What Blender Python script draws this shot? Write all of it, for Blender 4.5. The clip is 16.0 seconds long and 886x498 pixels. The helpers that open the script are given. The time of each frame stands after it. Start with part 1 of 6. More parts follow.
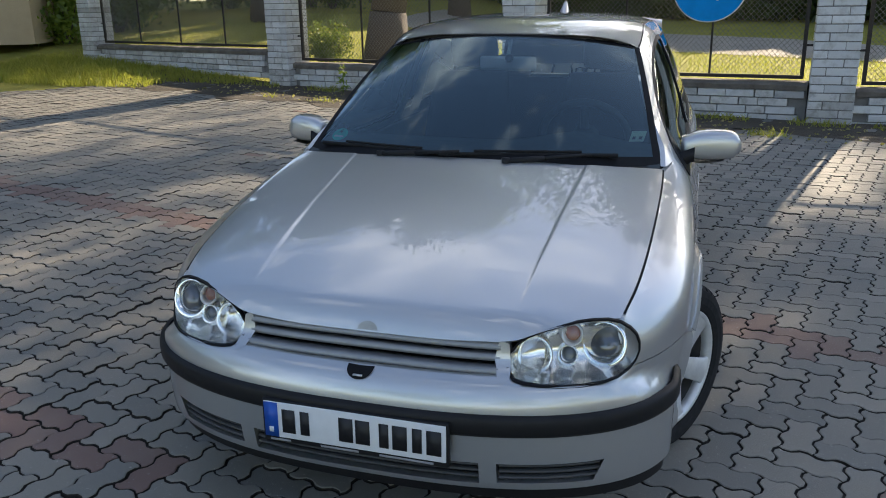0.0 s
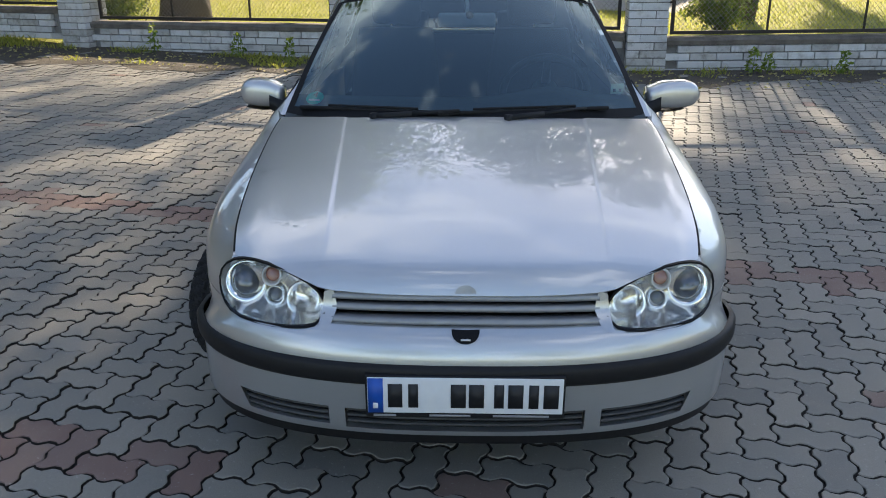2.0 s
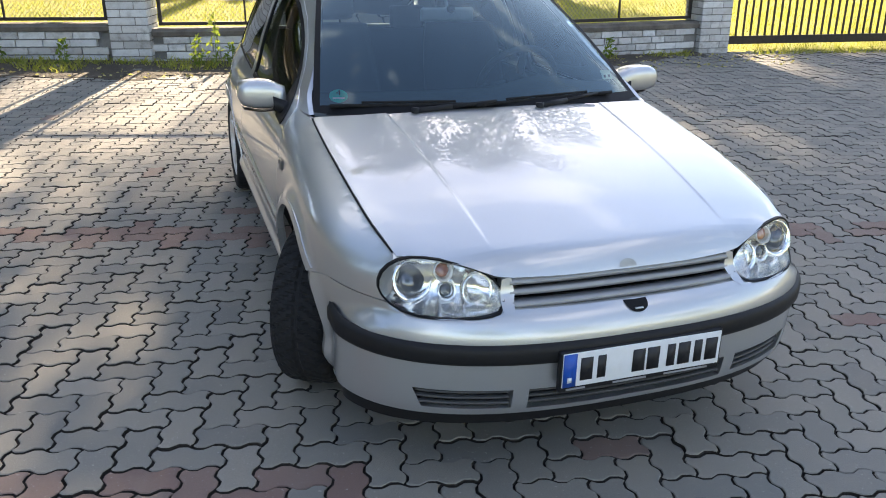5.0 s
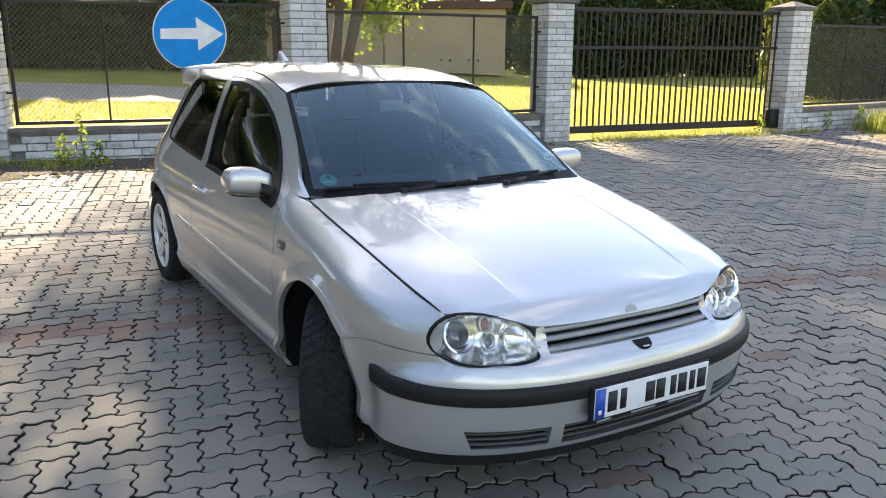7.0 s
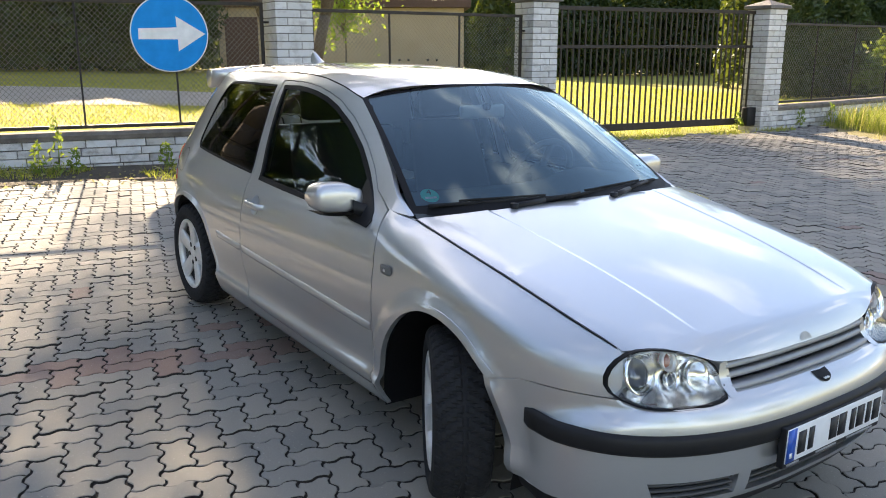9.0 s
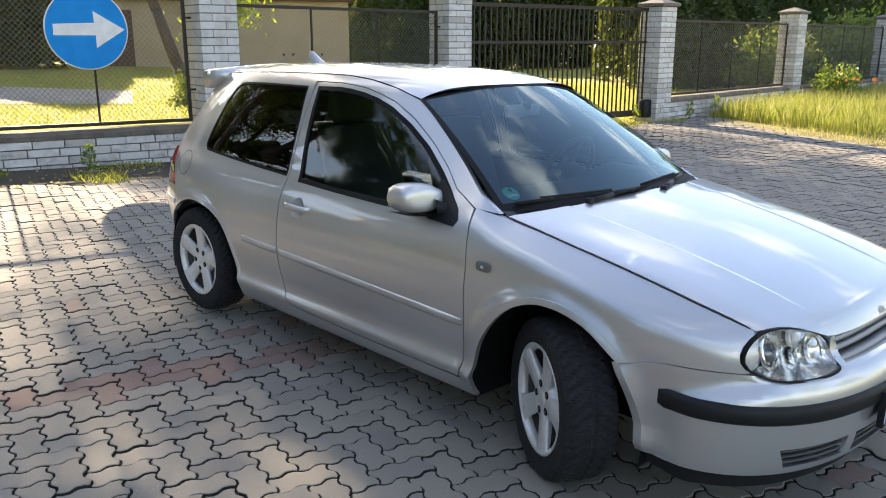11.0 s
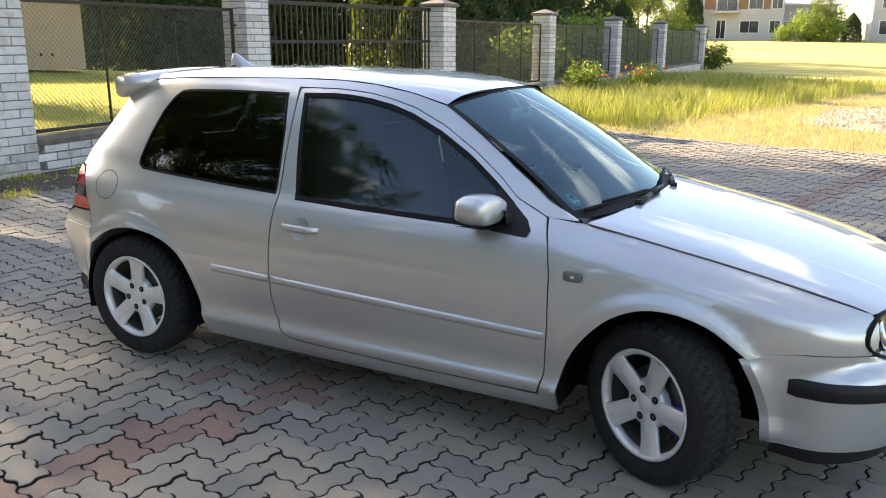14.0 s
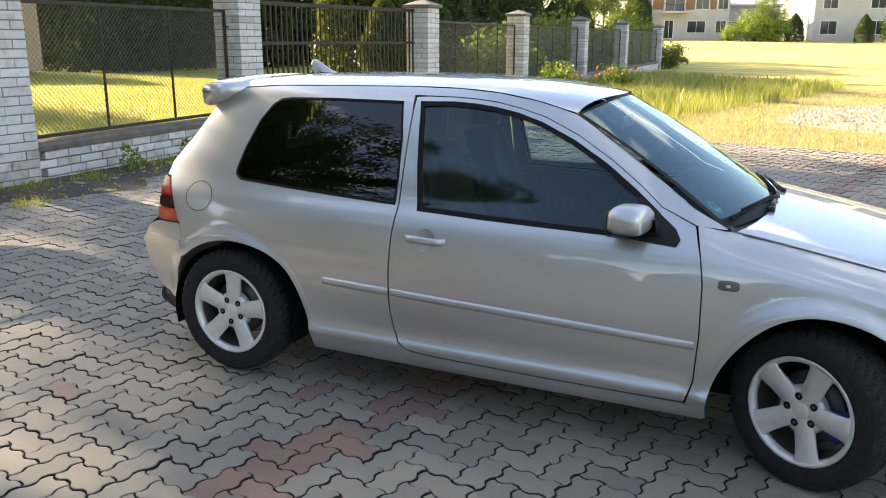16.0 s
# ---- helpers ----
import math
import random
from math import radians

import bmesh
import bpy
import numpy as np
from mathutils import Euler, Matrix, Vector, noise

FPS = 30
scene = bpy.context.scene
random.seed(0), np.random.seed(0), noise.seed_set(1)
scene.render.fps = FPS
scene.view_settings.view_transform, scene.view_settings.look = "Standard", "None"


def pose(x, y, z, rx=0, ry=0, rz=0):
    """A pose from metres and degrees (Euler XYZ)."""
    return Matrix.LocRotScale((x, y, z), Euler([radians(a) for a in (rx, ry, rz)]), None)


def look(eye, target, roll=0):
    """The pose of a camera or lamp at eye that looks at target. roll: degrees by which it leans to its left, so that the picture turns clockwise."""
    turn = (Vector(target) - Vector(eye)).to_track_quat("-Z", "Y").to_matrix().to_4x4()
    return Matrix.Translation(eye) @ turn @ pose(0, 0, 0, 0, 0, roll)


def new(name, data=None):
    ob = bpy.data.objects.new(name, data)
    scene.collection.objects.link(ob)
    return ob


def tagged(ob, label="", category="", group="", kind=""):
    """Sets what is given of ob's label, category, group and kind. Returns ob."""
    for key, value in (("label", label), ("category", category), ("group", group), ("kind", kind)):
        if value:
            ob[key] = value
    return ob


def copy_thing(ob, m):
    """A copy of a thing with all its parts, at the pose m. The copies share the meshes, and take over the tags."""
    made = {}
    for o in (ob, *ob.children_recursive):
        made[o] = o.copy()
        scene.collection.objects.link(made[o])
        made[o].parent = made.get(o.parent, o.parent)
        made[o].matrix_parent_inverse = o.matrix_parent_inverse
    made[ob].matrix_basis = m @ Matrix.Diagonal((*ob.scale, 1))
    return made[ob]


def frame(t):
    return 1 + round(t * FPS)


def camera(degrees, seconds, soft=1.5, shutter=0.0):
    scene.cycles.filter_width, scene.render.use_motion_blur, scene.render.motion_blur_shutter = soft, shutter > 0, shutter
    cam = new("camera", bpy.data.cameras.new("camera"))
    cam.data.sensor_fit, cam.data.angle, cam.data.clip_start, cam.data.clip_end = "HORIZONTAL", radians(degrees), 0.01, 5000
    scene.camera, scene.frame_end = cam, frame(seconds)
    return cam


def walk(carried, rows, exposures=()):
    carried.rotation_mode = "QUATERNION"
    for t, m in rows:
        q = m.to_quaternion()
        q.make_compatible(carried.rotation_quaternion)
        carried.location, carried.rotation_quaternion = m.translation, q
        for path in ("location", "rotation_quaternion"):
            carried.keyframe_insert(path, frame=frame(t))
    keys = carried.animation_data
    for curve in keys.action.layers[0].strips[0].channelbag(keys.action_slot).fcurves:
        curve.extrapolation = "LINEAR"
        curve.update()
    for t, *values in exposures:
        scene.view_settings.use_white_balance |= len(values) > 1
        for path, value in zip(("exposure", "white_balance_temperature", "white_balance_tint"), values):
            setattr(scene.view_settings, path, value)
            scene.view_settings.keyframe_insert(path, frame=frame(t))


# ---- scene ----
cam = camera(56.9, 16.0, 1.0)
PATH = [
    (0, (0.817, -2.718, 1.478), (0.252, -0.887, 0.905), -1.0),
    (0.5, (0.515, -2.622, 1.488), (0.051, -0.775, 0.88), -0.8),
    (1, (0.312, -2.655, 1.489), (0.058, -0.779, 0.845), -0.5),
    (1.5, (0.165, -2.811, 1.482), (0.006, -0.931, 0.819), -0.6),
    (2, (-0.003, -2.842, 1.502), (-0.048, -0.962, 0.822), -0.7),
    (2.5, (-0.271, -2.786, 1.511), (-0.041, -0.926, 0.813), 0.2),
    (3, (-0.489, -2.872, 1.512), (-0.077, -1.046, 0.807), 0.0),
    (3.5, (-0.661, -2.976, 1.512), (-0.188, -1.165, 0.806), -0.4),
    (4, (-0.816, -2.886, 1.508), (-0.307, -1.085, 0.801), -0.4),
    (4.5, (-1.013, -2.743, 1.507), (-0.459, -0.956, 0.799), -0.3),
    (4.7, (-1.098, -2.735, 1.511), (-0.524, -0.955, 0.802), -0.2),
    (6.8, (-1.878, -2.739, 1.519), (-0.92, -1.049, 1.041), 0.3),
    (7, (-1.928, -2.747, 1.51), (-0.919, -1.088, 1.031), 0.2),
    (7.5, (-2.048, -2.689, 1.516), (-0.996, -1.057, 1.036), 0.0),
    (8, (-2.257, -2.515, 1.516), (-1.197, -0.889, 1.037), 0.1),
    (8.5, (-2.327, -2.332, 1.504), (-1.236, -0.726, 1.026), 0.2),
    (9, (-2.285, -2.108, 1.512), (-1.165, -0.522, 1.032), 0.0),
    (9.2, (-2.318, -2.031, 1.528), (-1.191, -0.45, 1.049), -0.0),
    (11.3, (-3.041, -1.564, 1.548), (-1.662, -0.204, 1.049), -0.1),
    (11.5, (-3.078, -1.477, 1.543), (-1.69, -0.127, 1.042), -0.2),
    (12, (-3.184, -1.229, 1.553), (-1.714, 0.032, 1.056), 0.1),
    (12.5, (-3.341, -1.101, 1.56), (-1.691, -0.086, 1.064), 0.6),
    (13, (-3.478, -0.998, 1.576), (-1.784, -0.057, 1.078), 0.2),
    (13.5, (-3.482, -0.755, 1.545), (-1.779, 0.169, 1.048), 0.1),
    (14, (-3.531, -0.544, 1.559), (-1.803, 0.33, 1.062), 0.1),
    (14.5, (-3.723, -0.447, 1.57), (-1.969, 0.376, 1.071), 0.1),
    (15, (-3.855, -0.366, 1.607), (-2.093, 0.44, 1.11), 0.2),
    (15.5, (-3.79, -0.073, 1.593), (-2.026, 0.727, 1.094), 0.2),
    (16, (-3.791, 0.14, 1.591), (-2.012, 0.904, 1.093), 0.1),
]
EXPOSURES = [(0, 1.45, 6180, 13), (1.5, 1.64, 6180, 13), (3, 1.76, 6350, 14), (3.5, 1.88, 6400, 15), (4.5, 2.08, 6480, 15), (7, 2.3, 6700, 16), (9, 2.25, 6650, 16), (11.5, 2.23, 6740, 16), (12.5, 2.35, 6900, 17), (16, 2.37, 6930, 15)]
walk(cam, [(t, look(eye, target, roll)) for t, eye, target, roll in PATH], EXPOSURES)

# ---- light ----
SUN_AZ, SUN_EL = 14.8, 24.0
world = bpy.data.worlds.new("sky")
scene.world = world
world.use_nodes = True
wn, wl = world.node_tree.nodes, world.node_tree.links
wn.clear()
w_out = wn.new("ShaderNodeOutputWorld")
w_bg = wn.new("ShaderNodeBackground")
w_sky = wn.new("ShaderNodeTexSky")
w_sky.sky_type = "NISHITA"
w_sky.sun_disc = False
w_sky.sun_elevation = radians(SUN_EL)
w_sky.sun_rotation = radians(SUN_AZ)
w_co = wn.new("ShaderNodeTexCoord")
w_map = wn.new("ShaderNodeMapping")
w_map.inputs["Scale"].default_value = (1.0, 1.0, 2.6)
w_no = wn.new("ShaderNodeTexNoise")
w_no.inputs["Scale"].default_value = 2.6
w_no.inputs["Detail"].default_value = 7.0
w_no.inputs["Roughness"].default_value = 0.58
w_ra = wn.new("ShaderNodeValToRGB")
w_ra.color_ramp.elements[0].position = 0.53
w_ra.color_ramp.elements[0].color = (0, 0, 0, 1)
w_ra.color_ramp.elements[1].position = 0.68
w_ra.color_ramp.elements[1].color = (0.75, 0.75, 0.75, 1)
w_mix = wn.new("ShaderNodeMixRGB")
w_mix.inputs["Color2"].default_value = (9.5, 9.3, 9.0, 1)
wl.new(w_co.outputs["Generated"], w_map.inputs["Vector"])
wl.new(w_map.outputs["Vector"], w_no.inputs["Vector"])
wl.new(w_no.outputs["Fac"], w_ra.inputs["Fac"])
wl.new(w_ra.outputs["Color"], w_mix.inputs["Fac"])
wl.new(w_sky.outputs["Color"], w_mix.inputs["Color1"])
wl.new(w_mix.outputs["Color"], w_bg.inputs["Color"])
w_bg.inputs["Strength"].default_value = 0.088
wl.new(w_bg.outputs["Background"], w_out.inputs["Surface"])

sun = new("sun", bpy.data.lights.new("sun", "SUN"))
sun.data.energy = 5.0
sun.data.angle = radians(0.6)
sun.data.color = (1.0, 0.83, 0.58)
_az, _el = radians(SUN_AZ), radians(SUN_EL)
SUN_DIR = Vector((math.sin(_az) * math.cos(_el), math.cos(_az) * math.cos(_el), math.sin(_el)))
sun.matrix_world = look(SUN_DIR * 60, (0, 0, 0))

# ---- materials ----


class Nodes:
    """A small builder for procedural materials."""

    def __init__(self, name):
        self.mat = bpy.data.materials.new(name)
        self.mat.use_nodes = True
        self.t = self.mat.node_tree
        self.t.nodes.clear()
        self.out = self.t.nodes.new("ShaderNodeOutputMaterial")
        self.co = None

    def add(self, kind, **values):
        n = self.t.nodes.new(kind)
        for k, v in values.items():
            n.inputs[k.replace("_", " ")].default_value = v
        return n

    def link(self, a, b):
        self.t.links.new(a, b)

    def coord(self, kind="Object"):
        if self.co is None:
            self.co = self.t.nodes.new("ShaderNodeTexCoord")
        return self.co.outputs[kind]

    def noise(self, scale, detail=4.0, rough=0.55, kind="Object", stretch=None):
        n = self.add("ShaderNodeTexNoise", Scale=scale, Detail=detail, Roughness=rough)
        src = self.coord(kind)
        if stretch:
            m = self.add("ShaderNodeMapping", Scale=stretch)
            self.link(src, m.inputs["Vector"])
            src = m.outputs["Vector"]
        self.link(src, n.inputs["Vector"])
        return n.outputs["Fac"]

    def ramp(self, fac, stops):
        r = self.t.nodes.new("ShaderNodeValToRGB")
        el = r.color_ramp.elements
        while len(el) < len(stops):
            el.new(0.5)
        for e, (p, c) in zip(el, stops):
            e.position, e.color = p, (*c, 1) if len(c) == 3 else c
        self.link(fac, r.inputs["Fac"])
        return r.outputs["Color"]

    def mix(self, fac, a, b, mode="MIX"):
        m = self.t.nodes.new("ShaderNodeMixRGB")
        m.blend_type = mode
        for sock, v in (("Fac", fac), ("Color1", a), ("Color2", b)):
            if isinstance(v, (int, float)):
                m.inputs[sock].default_value = v
            elif isinstance(v, tuple):
                m.inputs[sock].default_value = (*v, 1)
            else:
                self.link(v, m.inputs[sock])
        return m.outputs["Color"]

    def value(self, fac, lo, hi):
        m = self.add("ShaderNodeMapRange")
        m.inputs["To Min"].default_value, m.inputs["To Max"].default_value = lo, hi
        self.link(fac, m.inputs["Value"])
        return m.outputs["Result"]

    def bump(self, height, strength=0.3, distance=0.01):
        b = self.add("ShaderNodeBump", Strength=strength, Distance=distance)
        self.link(height, b.inputs["Height"])
        return b.outputs["Normal"]

    def surface(self, base, rough=0.6, metal=0.0, normal=None, **extra):
        p = self.t.nodes.new("ShaderNodeBsdfPrincipled")
        for sock, v in (("Base Color", base), ("Roughness", rough), ("Metallic", metal)):
            if isinstance(v, (int, float)):
                p.inputs[sock].default_value = v
            elif isinstance(v, tuple):
                p.inputs[sock].default_value = (*v, 1)
            else:
                self.link(v, p.inputs[sock])
        if normal is not None:
            self.link(normal, p.inputs["Normal"])
        for k, v in extra.items():
            p.inputs[k.replace("_", " ")].default_value = v
        self.link(p.outputs["BSDF"], self.out.inputs["Surface"])
        return self.mat


def simple(name, base, rough=0.5, metal=0.0, vary=0.12, scale=30.0, **extra):
    """Plain paint, plastic, rubber or metal with slight wear."""
    n = Nodes(name)
    lo = tuple(c * (1 - vary) for c in base)
    hi = tuple(min(c * (1 + vary), 1) for c in base)
    col = n.ramp(n.noise(scale), [(0.3, lo), (0.7, hi)])
    r = n.value(n.noise(scale * 2.5), max(rough - 0.06, 0.02), min(rough + 0.08, 1))
    return n.surface(col, r, metal, **extra)


def glass(name, tint, ior=1.5, shine=(1.0, 1.0, 1.0)):
    n = Nodes(name)
    tr = n.add("ShaderNodeBsdfTransparent")
    tr.inputs["Color"].default_value = (*tint, 1)
    gl = n.add("ShaderNodeBsdfGlossy", Roughness=0.0)
    gl.inputs["Color"].default_value = (*shine, 1)
    fr = n.add("ShaderNodeFresnel", IOR=ior)
    mx = n.add("ShaderNodeMixShader")
    n.link(fr.outputs["Fac"], mx.inputs["Fac"])
    n.link(tr.outputs["BSDF"], mx.inputs[1])
    n.link(gl.outputs["BSDF"], mx.inputs[2])
    n.link(mx.outputs["Shader"], n.out.inputs["Surface"])
    return n.mat


def car_paint():
    n = Nodes("silver_paint")
    flake = n.noise(900.0, 2.0, 0.6)
    dust = n.noise(6.0, 6.0, 0.6)
    col = n.ramp(flake, [(0.35, (0.51, 0.522, 0.526)), (0.65, (0.61, 0.622, 0.626))])
    col = n.mix(n.value(dust, 0.0, 0.16), col, (0.44, 0.43, 0.41))
    rough = n.value(dust, 0.36, 0.44)
    return n.surface(col, rough, 0.80, Coat_Weight=1.0, Coat_Roughness=0.008, Coat_IOR=1.78)


def leaf_mat(name, dark, light, trans=0.35):
    n = Nodes(name)
    geo = n.add("ShaderNodeNewGeometry")
    col = n.ramp(geo.outputs["Random Per Island"], [(0.0, dark), (1.0, light)])
    d = n.add("ShaderNodeBsdfDiffuse")
    t = n.add("ShaderNodeBsdfTranslucent")
    g = n.add("ShaderNodeBsdfGlossy", Roughness=0.45)
    n.link(col, d.inputs["Color"])
    tc = n.mix(0.5, col, (0.35, 0.42, 0.04))
    n.link(tc, t.inputs["Color"])
    m1 = n.add("ShaderNodeMixShader", Fac=trans)
    n.link(d.outputs["BSDF"], m1.inputs[1])
    n.link(t.outputs["BSDF"], m1.inputs[2])
    m2 = n.add("ShaderNodeMixShader", Fac=0.04)
    n.link(m1.outputs["Shader"], m2.inputs[1])
    n.link(g.outputs["BSDF"], m2.inputs[2])
    n.link(m2.outputs["Shader"], n.out.inputs["Surface"])
    return n.mat


def paver_mat(name, tones):
    n = Nodes(name)
    info = n.add("ShaderNodeObjectInfo")
    geo = n.add("ShaderNodeNewGeometry")
    rnd = n.add("ShaderNodeMath")
    rnd.operation = "ADD"
    n.link(info.outputs["Random"], rnd.inputs[0])
    n.link(geo.outputs["Random Per Island"], rnd.inputs[1])
    fr = n.add("ShaderNodeMath")
    fr.operation = "FRACT"
    n.link(rnd.outputs[0], fr.inputs[0])
    col = n.ramp(fr.outputs[0], tones)
    pos = geo.outputs["Position"]
    grain = n.add("ShaderNodeTexNoise", Scale=260.0, Detail=3.0)
    stain = n.add("ShaderNodeTexNoise", Scale=2.2, Detail=6.0, Roughness=0.65)
    spot = n.add("ShaderNodeTexNoise", Scale=95.0, Detail=2.0)
    for q in (grain, stain, spot):
        n.link(pos, q.inputs["Vector"])
    col = n.mix(n.value(grain.outputs["Fac"], 0.0, 0.50), col, (0.115, 0.11, 0.10))
    col = n.mix(n.ramp(stain.outputs["Fac"], [(0.5, (0, 0, 0)), (0.75, (0.5, 0.5, 0.5))]), col, (0.27, 0.24, 0.19))
    col = n.mix(n.ramp(spot.outputs["Fac"], [(0.67, (0, 0, 0)), (0.74, (0.5, 0.5, 0.5))]), col, (0.42, 0.40, 0.36))
    return n.surface(col, n.value(grain.outputs["Fac"], 0.7, 0.95), 0.0, n.bump(grain.outputs["Fac"], 0.5, 0.004))


def ground_mat(name, tones, scale=3.0, fine=60.0, bump=0.03):
    n = Nodes(name)
    big = n.noise(scale, 6.0, 0.62)
    small = n.noise(fine, 5.0, 0.7)
    col = n.ramp(big, tones)
    col = n.mix(n.value(small, 0.0, 0.6), col, tuple(c * 0.55 for c in tones[0][1]))
    return n.surface(col, 0.95, 0.0, n.bump(small, 0.9, bump))


def field_mat():
    """Mown hay stubble with greener and browner swaths across it."""
    n = Nodes("mown_field")
    swath = n.noise(1.0, 5.0, 0.6, stretch=(0.55, 0.05, 1))
    tuft = n.noise(1.6, 6.0, 0.7, stretch=(1, 0.35, 1))
    col = n.ramp(swath, [(0.36, (0.24, 0.25, 0.04)), (0.46, (0.42, 0.37, 0.08)), (0.55, (0.54, 0.44, 0.13)), (0.66, (0.34, 0.26, 0.09))])
    col = n.mix(n.ramp(tuft, [(0.45, (0, 0, 0)), (0.70, (0.6, 0.6, 0.6))]), col, (0.30, 0.26, 0.06))
    return n.surface(col, 0.95, 0.0, n.bump(tuft, 0.8, 0.06))


def brick_mat(name, lo, hi, dirt):
    n = Nodes(name)
    info = n.add("ShaderNodeObjectInfo")
    geo = n.add("ShaderNodeNewGeometry")
    col = n.ramp(info.outputs["Random"], [(0.0, lo), (1.0, hi)])
    a = n.add("ShaderNodeTexNoise", Scale=9.0, Detail=6.0, Roughness=0.65)
    b = n.add("ShaderNodeTexNoise", Scale=120.0, Detail=3.0)
    for q in (a, b):
        n.link(geo.outputs["Position"], q.inputs["Vector"])
    col = n.mix(n.ramp(a.outputs["Fac"], [(0.48, (0, 0, 0)), (0.72, (0.75, 0.75, 0.75))]), col, dirt)
    return n.surface(col, 0.85, 0.0, n.bump(b.outputs["Fac"], 0.6, 0.006))


def wood_like(name, lo, hi, stretch=(1, 1, 12)):
    n = Nodes(name)
    g = n.noise(14.0, 6.0, 0.65, stretch=stretch)
    col = n.ramp(g, [(0.3, lo), (0.7, hi)])
    return n.surface(col, 0.85, 0.0, n.bump(g, 0.8, 0.03))


def reflector_mat():
    n = Nodes("lamp_reflector")
    w = n.noise(26.0, 1.0, 0.4)
    return n.surface((0.95, 0.94, 0.90), 0.18, 0.95, n.bump(w, 0.16, 0.02))


M = {}
M["paint"] = car_paint()
M["black_plastic"] = simple("black_plastic", (0.013, 0.013, 0.014), 0.5, Specular_IOR_Level=0.25)
M["rubber"] = simple("rubber", (0.020, 0.020, 0.021), 0.9, vary=0.25, Specular_IOR_Level=0.25)
# seal rubber, also the black that paints shade into gaps and holes
M["gasket_gap_black"] = simple("gasket_gap_black", (0.006, 0.006, 0.007), 0.6, Specular_IOR_Level=0.2)
M["dark_cloth"] = simple("dark_cloth", (0.045, 0.048, 0.055), 0.95, scale=200.0)
M["dash"] = simple("dash_plastic", (0.045, 0.055, 0.06), 0.75)
M["headliner"] = simple("headliner", (0.32, 0.32, 0.31), 0.95)
M["chrome"] = simple("chrome", (0.82, 0.82, 0.83), 0.06, 1.0, vary=0.03)
M["reflector"] = reflector_mat()
M["satin_chrome"] = simple("satin_chrome", (0.84, 0.84, 0.82), 0.22, 0.12, vary=0.04)
M["alloy"] = simple("alloy", (0.72, 0.72, 0.71), 0.42, 0.45, vary=0.08)
# wheel steel, its grey darkened to paint the shade behind the spokes
M["steel"] = simple("worn_shaded_steel", (0.13, 0.125, 0.12), 0.5, 0.7)
M["blue_caliper"] = simple("blue_caliper", (0.02, 0.06, 0.30), 0.4)
M["glass"] = glass("clear_glass", (0.60, 0.72, 0.72), 1.72, (0.90, 0.98, 1.0))
M["screen_glass"] = glass("windscreen_glass", (0.78, 0.90, 0.90), 2.0, (0.78, 0.97, 1.0))
M["tint_glass"] = glass("tinted_glass", (0.06, 0.065, 0.065), 1.65)
M["lens"] = glass("lamp_lens", (0.96, 0.97, 0.98), 1.45)
M["mirror"] = simple("mirror_glass", (0.9, 0.9, 0.9), 0.01, 1.0, vary=0.01)
M["amber"] = simple("amber", (0.30, 0.12, 0.09), 0.2, Coat_Weight=0.8)
M["red_lens"] = simple("red_lens", (0.42, 0.012, 0.012), 0.12, Coat_Weight=0.8)
M["orange_lens"] = simple("orange_lens", (0.56, 0.055, 0.02), 0.12, Coat_Weight=0.8)
M["smoke_lens"] = simple("smoke_lens", (0.05, 0.012, 0.012), 0.1, Coat_Weight=0.8)
M["plate_white"] = simple("plate_white", (0.74, 0.75, 0.76), 0.35, vary=0.03)
M["plate_blue"] = simple("plate_blue", (0.01, 0.08, 0.42), 0.35)
M["ink"] = simple("ink", (0.012, 0.012, 0.014), 0.5)
M["grey_bar"] = simple("grey_print", (0.30, 0.30, 0.31), 0.5)
M["sticker_green"] = simple("sticker_green", (0.02, 0.55, 0.40), 0.5)
M["sticker_white"] = simple("pale_plastic", (0.66, 0.67, 0.66), 0.6, vary=0.04)
M["sticker_pale"] = simple("sticker_pale", (0.50, 0.60, 0.46), 0.5)
M["repeater_grey"] = simple("repeater_grey", (0.13, 0.13, 0.125), 0.35)
M["lamp_bright"] = simple("lamp_bright", (0.90, 0.90, 0.88), 0.10, 1.0, vary=0.03)
M["lamp_glass"] = simple("lamp_glass", (0.10, 0.115, 0.14), 0.05, 0.3, Coat_Weight=1.0)
# silver of the grille slats, darkened in colour for the shade of their tilt
M["grille_silver_shaded"] = simple("grille_silver_shaded", (0.30, 0.305, 0.31), 0.42, 0.5, vary=0.06)
M["grille_grey"] = simple("grille_grey", (0.055, 0.056, 0.058), 0.5)
M["badge"] = simple("badge_grey", (0.40, 0.40, 0.38), 0.55)
M["sign_blue"] = simple("sign_blue", (0.002, 0.24, 0.62), 0.5, vary=0.08, scale=6.0, Specular_IOR_Level=0.15)
M["sign_white"] = simple("sign_white", (0.70, 0.71, 0.70), 0.45, vary=0.1, scale=8.0)
M["fence_steel"] = simple("fence_steel", (0.028, 0.022, 0.018), 0.6, 0.2, vary=0.4)
M["wire"] = simple("wire", (0.22, 0.21, 0.18), 0.55, 0.4)
M["brick"] = brick_mat("white_brick", (0.50, 0.50, 0.49), (0.66, 0.66, 0.65), (0.36, 0.34, 0.31))
M["brick_dirty"] = brick_mat("weathered_brick", (0.40, 0.39, 0.37), (0.60, 0.59, 0.57), (0.17, 0.15, 0.12))
M["mortar"] = ground_mat("mortar", [(0.3, (0.20, 0.19, 0.18)), (0.7, (0.30, 0.29, 0.27))], 8, 150, 0.004)
M["coping"] = ground_mat("coping_concrete", [(0.3, (0.10, 0.085, 0.07)), (0.7, (0.26, 0.23, 0.19))], 5, 120, 0.006)
